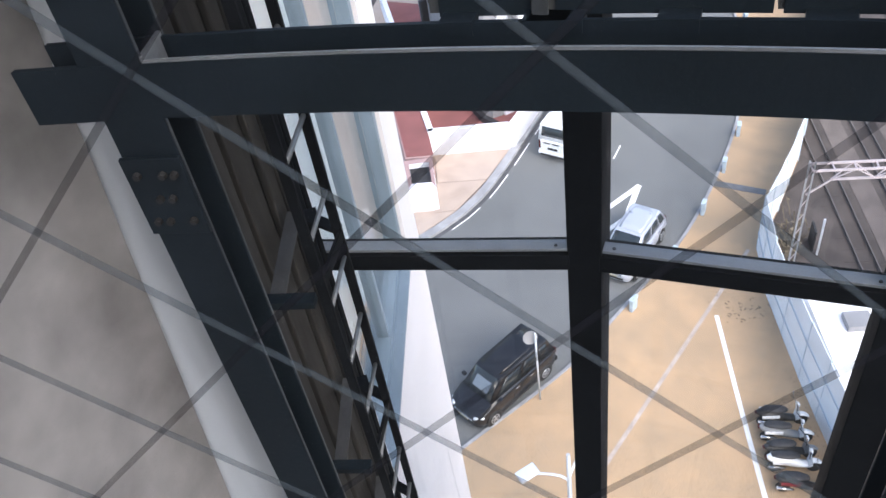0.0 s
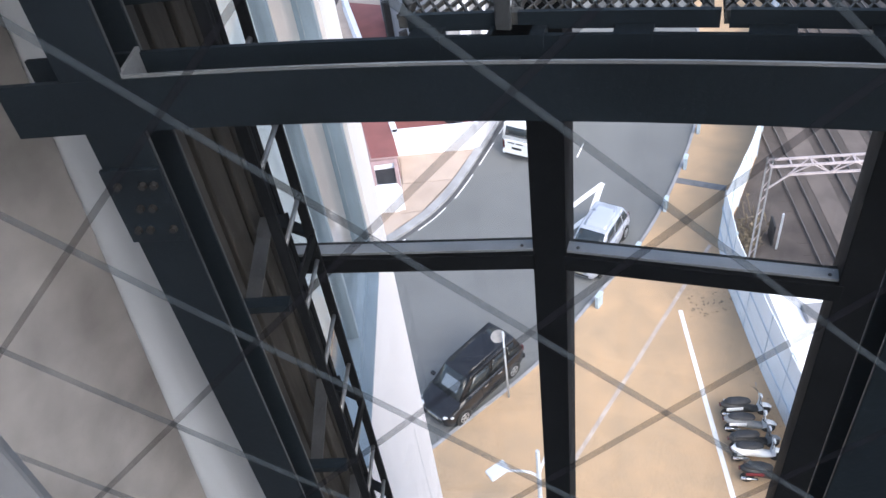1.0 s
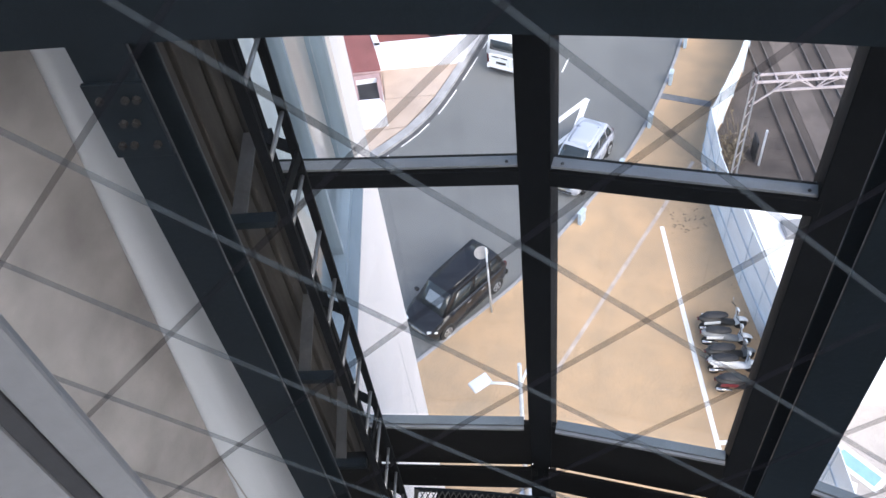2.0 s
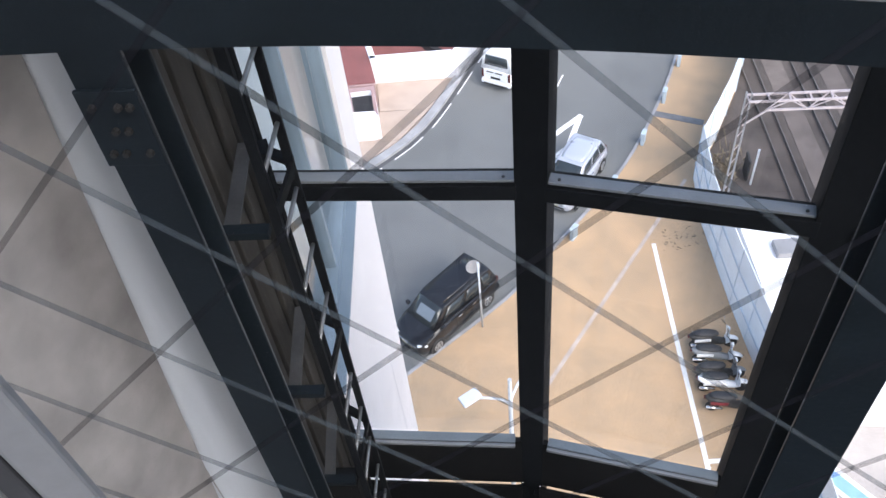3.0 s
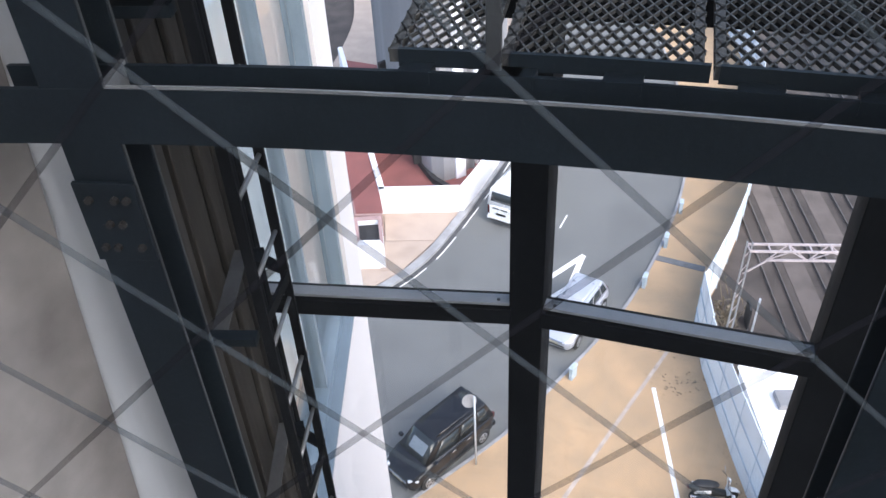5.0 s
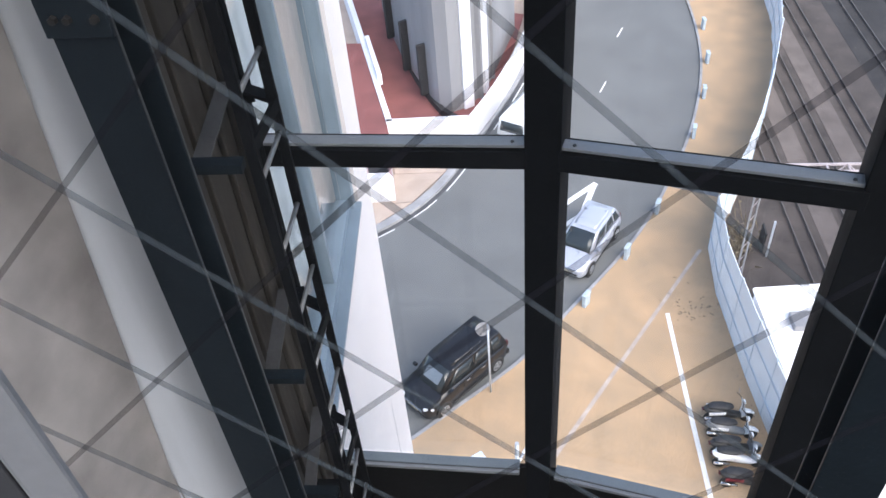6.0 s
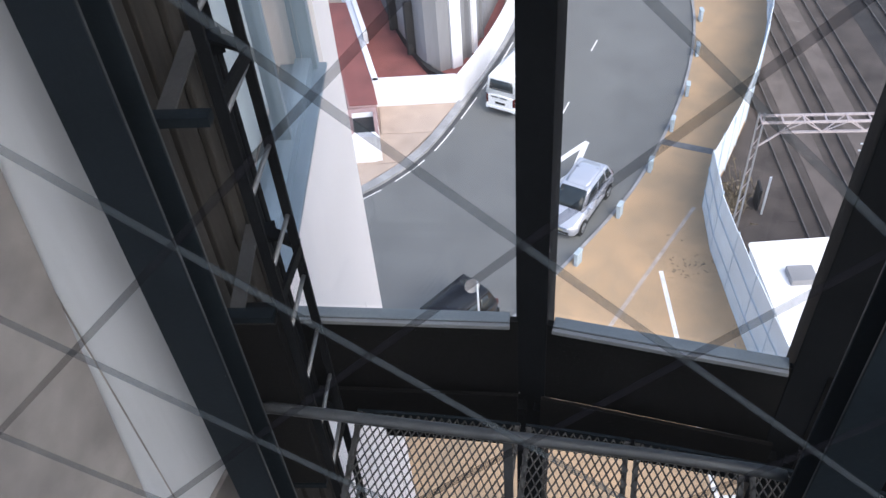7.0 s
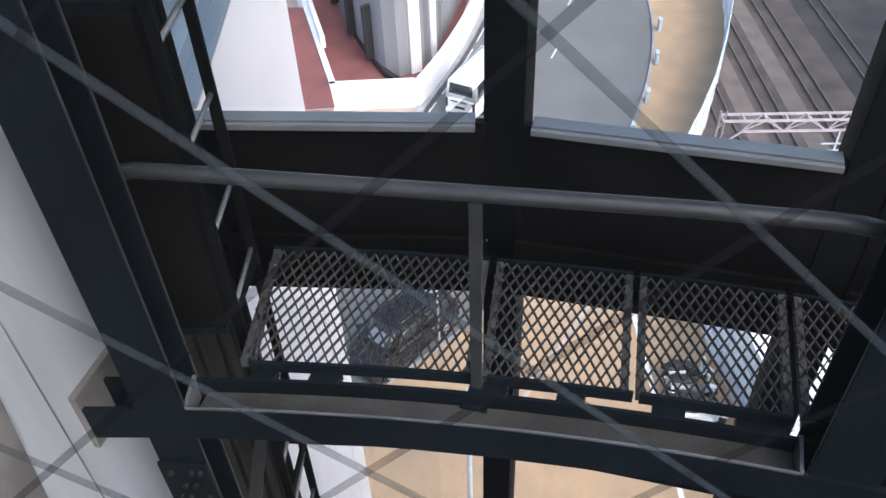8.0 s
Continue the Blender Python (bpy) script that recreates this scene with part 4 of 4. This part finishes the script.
# ---- vehicles ----
def loft(bm, sections):
    rings = [[bm.verts.new(p) for p in s] for s in sections]
    n = len(rings[0])
    for u, v in zip(rings, rings[1:]):
        for j in range(n):
            bm.faces.new((u[j], u[(j + 1) % n], v[(j + 1) % n], v[j])).smooth = True
    bm.faces.new(rings[0][::-1])
    bm.faces.new(rings[-1])


def hull_section(x, hw, zb, zt, crown=0.03):
    h = zt - zb
    half = [(hw * 0.90, zb), (hw * 0.98, zb + 0.18 * h), (hw, zb + 0.5 * h), (hw * 0.985, zb + 0.78 * h), (hw * 0.93, zt - 0.04 * h), (hw * 0.80, zt), (hw * 0.4, zt + crown * 0.8)]
    return [(x, y, z) for y, z in half] + [(x, 0, zt + crown)] + [(x, -y, z) for y, z in half[::-1]]


def side_point(c, s, u, v, out):
    """A point on a cabin face: c are its four corners (lower front, lower back, upper back, upper front)."""
    a, b, d, e = (Vector(p) for p in c)
    p = (a * (1 - u) + b * u) * (1 - v) + (e * (1 - u) + d * u) * v
    n = (b - a).cross(e - a).normalized()
    return p + n * out * s


def pane_on(c, s, u0, u1, v0, v1, bulge=0.0):
    """A slightly curved sheet of glass lying on a cabin face."""
    bm = bmesh.new()
    N1 = 5
    g = {}
    for i in range(N1 + 1):
        for j in range(3):
            for k in (0, 1):
                u, v = u0 + (u1 - u0) * i / N1, v0 + (v1 - v0) * j / 2
                out = 0.004 + 0.008 * k + bulge * (1 - (2 * i / N1 - 1) ** 2)
                g[i, j, k] = bm.verts.new(side_point(c, s, u, v, out))
    for i in range(N1):
        for j in range(2):
            for k in (0, 1):
                bm.faces.new([g[i + a, j + b, k] for a, b in ((0, 0), (1, 0), (1, 1), (0, 1))]).smooth = True
    rim = [(i, 0) for i in range(N1)] + [(N1, j) for j in range(2)] + [(i, 2) for i in range(N1, 0, -1)] + [(0, j) for j in (2, 1)]
    for a, b in zip(rim, rim[1:] + rim[:1]):
        bm.faces.new((g[(*a, 0)], g[(*b, 0)], g[(*b, 1)], g[(*a, 1)]))
    return bm


def lathe_y(bm, profile, c, n=20):
    """A body of turning about the y axis through c; profile: (radius, y)."""
    rings = [[bm.verts.new((c[0] + r * math.cos(q), c[1] + y, c[2] + r * math.sin(q))) for q in (2 * math.pi * k / n for k in range(n))] for r, y in profile]
    for u, v in zip(rings, rings[1:]):
        for k in range(n):
            bm.faces.new((u[k], u[(k + 1) % n], v[(k + 1) % n], v[k])).smooth = True
    bm.faces.new(rings[0][::-1])
    bm.faces.new(rings[-1])


def wheel(parent, x, y, r, w, rim_mat):
    s = 1 if y > 0 else -1
    bm = bmesh.new()
    lathe_y(bm, [(r * 0.62, -w / 2), (r * 0.94, -w / 2), (r, -w * 0.36), (r, w * 0.36), (r * 0.94, w / 2), (r * 0.62, w / 2)], (x, y, r))
    wh = part("wheel", bm, TYRE, parent)
    bm = bmesh.new()
    lathe_y(bm, [(r * 0.66, -0.01), (r * 0.66, 0.012), (r * 0.58, 0.014), (r * 0.55, -0.005)], (x, y + s * (w / 2 - 0.002), r))
    for k in range(5):
        q = 2 * math.pi * k / 5 + 0.3
        bar(bm, (x, y + s * (w / 2 + 0.004), r), (x + math.cos(q) * r * 0.6, y + s * (w / 2 + 0.004), r + math.sin(q) * r * 0.6), 0.02, 0.05)
    part("rim", bm, rim_mat, wh)


def motor_car(name, label, paint, at, L, W, H, wb, belt, hood, cab, roof, wr=0.31, group="parked cars", kind="car", lowers=(0.30, 0.62), van=False):
    """hood: height at the front edge of the windscreen; cab: x of the glasshouse's foot, front and back; roof: x of its top."""
    top = thing(name, label, kind, group=group)
    x0, x1 = -L / 2, L / 2
    zb = 0.20
    sec = []
    drop = 0.0 if van else 0.10
    nose, tail = (0.66, 0.74) if not van else (0.80, 0.95)
    stations = [(x1, 0.58, zb + 0.12, nose * belt - drop * 0.6), (x1 - 0.05, 0.76, zb + 0.05, nose * belt + 0.05 - drop * 0.6), (x1 - 0.16, 0.88, zb, hood - 0.13 - drop), (x1 - 0.34, 0.96, zb, hood - 0.06 - drop * 0.8), (x1 - 0.62, 1.0, zb, hood - 0.01 - drop * 0.5), (cab[0], 1.0, zb, hood + 0.02),
                (cab[0] - 0.4, 1.0, zb, belt), (0, 1.0, zb, belt), (cab[1] + 0.3, 1.0, zb, belt), (x0 + 0.3, 0.975, zb, belt), (x0 + 0.10, 0.91, zb + 0.05, belt - 0.03), (x0, 0.80, zb + 0.12, tail * belt)]
    stations = sorted(stations, key=lambda q: -q[0])
    for x, k, b, t in stations:
        sec.append(hull_section(x, W / 2 * k, b, t))
    bm = bmesh.new()
    loft(bm, sec)
    part("body", bm, paint, top)
    hw, rw = W / 2 * 0.93, W / 2 * (0.76 if not van else 0.84)
    fb, bb, ft, bt = cab[0], cab[1], roof[0], roof[1]
    base, zr = belt - 0.03, H
    lo = {"fl": (fb, hw * 0.93, hood), "fr": (fb, -hw * 0.93, hood), "bl": (bb, hw, base), "br": (bb, -hw, base)}
    hi = {"fl": (ft, rw * 0.95, zr - 0.05), "fr": (ft, -rw * 0.95, zr - 0.05), "bl": (bt, rw * 0.97, zr - 0.03), "br": (bt, -rw * 0.97, zr - 0.03)}
    bm = bmesh.new()
    va = {k: bm.verts.new(p) for k, p in lo.items()}
    vb = {k: bm.verts.new(p) for k, p in hi.items()}
    o = ("fl", "fr", "br", "bl")
    for a, b in zip(o, o[1:] + o[:1]):
        bm.faces.new((va[a], va[b], vb[b], vb[a]))
    bm.faces.new([vb[k] for k in o])
    bm.faces.new([va[k] for k in o[::-1]])
    bmesh.ops.bevel(bm, geom=[e for e in bm.edges if (e.verts[0].co.z + e.verts[1].co.z) / 2 > base + 0.1], offset=0.06 if van else 0.10, segments=4, affect="EDGES", profile=0.6)
    for f in bm.faces:
        f.smooth = True
    part("cabin", bm, paint, top)
    bm = bmesh.new()
    loft(bm, [[(x, rw * (0.94 if van else 0.84) * k * c, zr - 0.046 + d * e) for c, d in ((1, 0), (0.75, 0.035), (0.3, 0.05), (-0.3, 0.05), (-0.75, 0.035), (-1, 0))] for x, k, e in ((ft - 0.08, 0.90, 0.06), (ft * 0.75 + bt * 0.25, 0.97, 0.75), ((ft + bt) / 2, 1.0, 1.0), (ft * 0.25 + bt * 0.75, 0.98, 0.8), (bt + 0.08, 0.92, 0.3))])
    part("roof", bm, paint, top)
    # glass
    front = (lo["fr"], lo["fl"], hi["fl"], hi["fr"])
    part("windscreen", pane_on(front, 1, 0.06, 0.94, 0.06, 0.90, 0.03), CARGLASS, top, "tinted windscreen")
    rear = (lo["bl"], lo["br"], hi["br"], hi["bl"])
    part("rear_window", pane_on(rear, 1, 0.10, 0.90, 0.28, 0.86, 0.015), CARGLASS, top)
    left = (lo["fl"], lo["bl"], hi["bl"], hi["fl"])
    right = (lo["br"], lo["fr"], hi["fr"], hi["br"])
    spans = ((0.10, 0.28), (0.32, 0.62), (0.65, 0.94)) if van else ((0.10, 0.44), (0.48, 0.74), (0.78, 0.93))
    for u0, u1 in spans:
        part("side_window", pane_on(left, 1, u0, u1, 0.14, 0.84), CARGLASS, top)
        part("side_window", pane_on(right, 1, 1 - u1, 1 - u0, 0.14, 0.84), CARGLASS, top)
    for s in (1, -1):
        for x in (wb / 2 + 0.02, -wb / 2 + 0.02):
            bm = bmesh.new()
            lathe_y(bm, [(wr * 1.16, -0.012), (wr * 1.16, 0.008), (wr * 1.08, 0.010)], (x, s * (W / 2 - 0.004), wr * 1.02))
            part("wheel_arch", bm, PLASTIC, top)
            wheel(top, x, s * (W / 2 - 0.075), wr, 0.20, RIM)
        bm = bmesh.new()
        if van:
            box(bm, (x1 - 0.26, s * W * 0.33 - 0.15, hood - 0.30), (x1 - 0.045, s * W * 0.33 + 0.13, hood - 0.15), 0.03)
        else:
            box(bm, (-0.05, -0.20, -0.055), (0.05, 0.20, 0.055), 0.04, pose(x1 - 0.17, s * W * 0.375, hood - 0.305, 0, -18, -s * -42))
        part("headlight", bm, HEADLAMP, top)
        bm = bmesh.new()
        box(bm, (x0 - 0.008, s * W * 0.40 - 0.06, 0.62 if van else 0.72), (x0 + 0.12, s * W * 0.40 + 0.05, 1.05 if van else belt - 0.06), 0.02)
        part("tail_light", bm, REDLAMP, top)
        bm = bmesh.new()
        box(bm, (fb - 0.42, s * (W / 2 + 0.07) - 0.08, belt + 0.02), (fb - 0.28, s * (W / 2 + 0.07) + 0.08, belt + 0.15), 0.03)
        part("wing_mirror", bm, paint, top)
        for xh in (fb - 1.25, fb - 2.0):
            if xh > x0 + 0.6:
                part("door_handle", boxed((xh - 0.09, s * W / 2 - 0.012, belt - 0.16), (xh + 0.09, s * W / 2 + 0.018, belt - 0.12), 0.008), CHROME, top)
        part("door_seam", boxed((fb - 1.06, s * W / 2 - 0.01, zb + 0.18), (fb - 1.05, s * W / 2 + 0.003, belt - 0.05)), PLASTIC, top)
        part("sill_strip", boxed((-wb / 2 + 0.42, s * W * 0.492 - 0.02, zb + 0.02), (wb / 2 - 0.38, s * W * 0.492 + 0.01, zb + 0.10), 0.01), PLASTIC, top)
    part("grille", boxed((x1 - 0.04, -W * 0.26, zb + 0.32), (x1 + 0.012, W * 0.26, zb + 0.42), 0.012), CHROME if not van else PLASTIC, top)
    part("lower_grille", boxed((x1 - 0.05, -W * 0.3, zb + 0.13), (x1 + 0.008, W * 0.3, zb + 0.24), 0.012), PLASTIC, top)
    part("number_plate", boxed((x1 + 0.009, -0.25, zb + 0.25), (x1 + 0.018, 0.25, zb + 0.33), 0.002), PLATE, top, "dull plain number plate")
    part("rear_bumper", boxed((x0 - 0.02, -W * 0.45, zb + 0.10), (x0 + 0.1, W * 0.45, zb + 0.30), 0.03), paint, top)
    part("number_plate", boxed((x0 - 0.03, -0.25, zb + 0.45), (x0 + 0.03, 0.25, zb + 0.55), 0.002), YELLOW if not van else PLASTIC, top)
    top.matrix_world = at
    return top


def facing(x, y, dx, dy, z=0.0):
    return pose(x, y, z, 0, 0, math.degrees(math.atan2(dy, dx)))


mpv = motor_car("minivan", "black glossy minivan parked along the road edge", BLACKCAR, facing(-6.62, 17.42, -0.457, -0.89), 4.15, 1.69, 1.70, 2.67, 1.02, 0.98, (1.38, -1.98), (0.62, -1.72))
for s in (1, -1):
    part("roof_rail", boxed((-1.6, s * 0.56 - 0.015, 1.675), (0.5, s * 0.56 + 0.015, 1.70), 0.01), BLACKCAR, mpv)
# Blue-grey sheet paints the reflection on the windscreen.
part("screen_reflection", boxed((-0.005, -0.42, -0.20), (0.005, 0.30, 0.22), 0.004, pose(1.075, 0.12, 1.335, 0, -46, 0)), SHEEN, mpv, "blue-grey sheet painting the windscreen's reflection")
hatch = motor_car("hatchback", "silver hatchback parked along the road edge", SILVER, facing(-3.42, 25.38, -0.243, -0.97), 3.85, 1.67, 1.50, 2.46, 0.92, 0.90, (1.12, -1.80), (0.25, -1.45))
bus = motor_car("minibus", "white minibus with green and blue side graphics", WHITECAR, facing(-7.6, 33.3, 0.22, 0.975), 4.7, 1.70, 1.98, 2.57, 1.12, 1.10, (2.05, -2.30), (1.25, -2.18), group="", kind="minibus", van=True)
for s in (1, -1):
    for x0, x1, z0, z1, m in ((-0.5, 1.0, 0.45, 0.75, GREENFILM), (0.2, 1.7, 0.7, 0.92, GREENFILM), (-1.1, -0.4, 0.62, 0.95, BLUEFILM), (-1.75, -1.2, 0.5, 0.7, GREENFILM)):
        bm = boxed((x0, s * 0.852 - 0.004, z0), (x1, s * 0.852 + 0.004, z1))
        part("graphic", bm, m, bus)
part("rear_step", boxed((-2.42, -0.62, 0.30), (-2.30, 0.62, 0.36), 0.01), PLASTIC, bus)
for k in range(2):
    part("writing_bar", boxed((-2.385, -0.35 + 0.45 * k, 0.98), (-2.365, 0.0 + 0.45 * k, 1.03)), PLASTIC, bus)


def scooter(name, label, body, trim, at):
    top = thing(name, label, "scooter", group="parked scooters")
    for n_, x in (("front_wheel", 0.62), ("rear_wheel", -0.58)):
        bm = bmesh.new()
        lathe_y(bm, [(0.13, -0.045), (0.20, -0.05), (0.225, -0.02), (0.225, 0.02), (0.20, 0.05), (0.13, 0.045)], (x, 0, 0.225), 16)
        part(n_, bm, TYRE, top)
        bm = bmesh.new()
        lathe_y(bm, [(0.14, -0.02), (0.14, 0.02)], (x, 0, 0.225), 12)
        part("hub", bm, RIM, top)
    bm = bmesh.new()
    loft(bm, [[(x, w * math.cos(q), z + h * math.sin(q)) for q in (2 * math.pi * k / 10 for k in range(10))] for x, w, z, h in ((-0.86, 0.05, 0.66, 0.05), (-0.75, 0.15, 0.64, 0.11), (-0.45, 0.22, 0.58, 0.18), (-0.1, 0.20, 0.50, 0.20), (0.05, 0.15, 0.38, 0.14), (0.35, 0.16, 0.33, 0.06), (0.45, 0.11, 0.35, 0.05))])
    part("body", bm, body, top)
    bm = bmesh.new()
    loft(bm, [[(x, w * math.cos(q), z + h * math.sin(q)) for q in (2 * math.pi * k / 10 for k in range(10))] for x, w, z, h in ((-0.72, 0.08, 0.78, 0.03), (-0.55, 0.17, 0.80, 0.07), (-0.2, 0.19, 0.77, 0.07), (0.08, 0.12, 0.74, 0.06), (0.14, 0.05, 0.72, 0.03))])
    part("seat", bm, SEAT, top)
    bm = bmesh.new()
    loft(bm, [[(x, w * math.cos(q), z + 0.05 * math.sin(q)) for q in (2 * math.pi * k / 10 for k in range(10))] for x, w, z in ((0.40, 0.14, 0.32), (0.49, 0.25, 0.50), (0.47, 0.27, 0.70), (0.42, 0.20, 0.92), (0.38, 0.10, 1.03))])
    part("leg_shield", bm, trim, top)
    bm = bmesh.new()
    loft(bm, [[(x, w * math.cos(q), z + 0.04 * math.sin(q)) for q in (2 * math.pi * k / 8 for k in range(8))] for x, w, z in ((0.45, 0.09, 0.46), (0.6, 0.11, 0.50), (0.75, 0.10, 0.45), (0.86, 0.05, 0.36))])
    part("front_mudguard", bm, trim, top)
    bm = bmesh.new()
    tube(bm, [(0.30, -0.36, 1.00), (0.37, -0.18, 1.02), (0.40, 0, 1.02), (0.37, 0.18, 1.02), (0.30, 0.36, 1.00)], 0.014, 6)
    part("handlebar", bm, PLASTIC, top)
    for s in (1, -1):
        bm = bmesh.new()
        tube(bm, [(0.36, s * 0.24, 1.02), (0.34, s * 0.30, 1.18)], 0.006, 5)
        box(bm, (0.33, s * 0.30 - 0.05, 1.16), (0.35, s * 0.30 + 0.05, 1.24), 0.008)
        part("mirror", bm, CHROME, top)
    part("headlight", boxed((0.40, -0.08, 0.88), (0.50, 0.08, 1.0), 0.03), HEADLAMP, top)
    part("side_trim", boxed((-0.70, -0.230, 0.54), (-0.15, -0.195, 0.66), 0.01), trim, top)
    part("side_trim", boxed((-0.70, 0.195, 0.54), (-0.15, 0.230, 0.66), 0.01), trim, top)
    bm = bmesh.new()
    tube(bm, [(-0.3, -0.16, 0.30), (-0.80, -0.20, 0.40)], 0.05, 8)
    part("exhaust", bm, CHROME, top)
    bm = bmesh.new()
    tube(bm, [(-0.1, 0.05, 0.30), (-0.15, 0.22, 0.0)], 0.012, 5)
    part("stand", bm, PLASTIC, top)
    part("tail_light", boxed((-0.90, -0.06, 0.62), (-0.85, 0.06, 0.70), 0.015), REDLAMP, top)
    top.matrix_world = at
    return top


SX, SY = 0.965, 0.262
for k, (x, y, body, trim, lab) in enumerate(((2.78, 18.25, PLASTIC, WHITECAR, "white and black scooter parked by the hoarding"), (2.93, 17.62, GREYPAINT, WHITECAR, "grey scooter with pale trim parked in a row"),
                                            (3.10, 16.98, PLASTIC, GREYPAINT, "black scooter parked in a row"), (3.22, 16.55, WHITECAR, WHITECAR, "white scooter with black seat parked in a row"),
                                            (3.52, 15.82, PLASTIC, REDPAINT, "red and black scooter at the end of the row"))):
    scooter("scooter", lab, body, trim, pose(x + 0.03, y - 0.16, 0.07, 0, 0, math.degrees(math.atan2(SY, SX)) + (2, -3, 4, -1, -5)[k]) @ pose(0, 0, 0, -6, 0, 0))

# ---- street furniture ----
lamp = thing("street_lamp", "white double-armed street lamp on a slim pole", "street lamp")
LX, LY = -2.50, 10.6
bm = bmesh.new()
tube(bm, [(LX, LY, 0.05), (LX, LY, 3), (LX, LY, 7.4)], 0.085, 12, 0.05)
part("pole", bm, POLEW, lamp)
for end, zh, lean in ((Vector((-0.80, -0.14, 0)), 6.2, 10), (Vector((0.34, 1.38, 0)), 6.35, -8)):
    bm = bmesh.new()
    tube(bm, [Vector((LX, LY, zh)) + end * u + Vector((0, 0, 0.28 * v)) for u, v in ((0, 0), (0.08, 0.5), (0.25, 0.9), (0.5, 1.05), (0.8, 1.05), (1.0, 1.0))], 0.035, 8)
    part("arm", bm, LAMPW, lamp)
    c = Vector((LX, LY, zh + 0.27)) + end * 1.0 + end.normalized() * 0.2
    turn = math.degrees(math.atan2(end.y, end.x)) + 38
    hd = part("lamp_head", boxed((-0.27, -0.17, -0.05), (0.27, 0.17, 0.05), 0.03, pose(c.x, c.y, c.z, 0, lean * 0.5, turn)), LAMPW, lamp)
    part("lens", boxed((-0.2, -0.13, -0.058), (0.2, 0.13, -0.052), 0.0, pose(c.x, c.y, c.z, 0, lean * 0.5, turn)), HEADLAMP, hd)
part("base_plate", boxed((LX - 0.2, LY - 0.2, 0.06), (LX + 0.2, LY + 0.2, 0.10), 0.01), POLEW, lamp)

sg = thing("road_sign", "round road sign on a thin pale pole, seen from behind", "road sign")
bm = bmesh.new()
tube(bm, [(-5.22, 17.18, 0.02), (-5.22, 17.18, 3.65)], 0.035, 8)
part("pole", bm, POLEW, sg)
bm = bmesh.new()
bmesh.ops.create_cone(bm, cap_ends=True, segments=28, radius1=0.25, radius2=0.25, depth=0.02, matrix=pose(-5.42, 17.25, 3.3, 70, 0, 30))
part("disc", bm, GREYWALL, sg, "grey back of a round sign")

for k, (x, y) in enumerate(((-2.78, 22.2), (-1.68, 25.25), (-0.86, 28.4), (-0.30, 31.5), (0.07, 34.4), (0.20, 38.0), (0.06, 41.5), (-0.5, 45.2), (-1.5, 48.8))):
    b = thing("bollard", "pale blue-grey concrete bollard block at the pavement edge", "bollard", group="bollards along the road")
    m = pose(x, y, 0.06, 0, 0, 70 + 6 * k)
    part("block", boxed((-0.19, -0.08, 0), (0.19, 0.08, 0.62), 0.025, m), BOLLARD, b)
    part("cap", boxed((-0.21, -0.10, 0.60), (0.21, 0.10, 0.67), 0.02, m), BOLLARD, b)
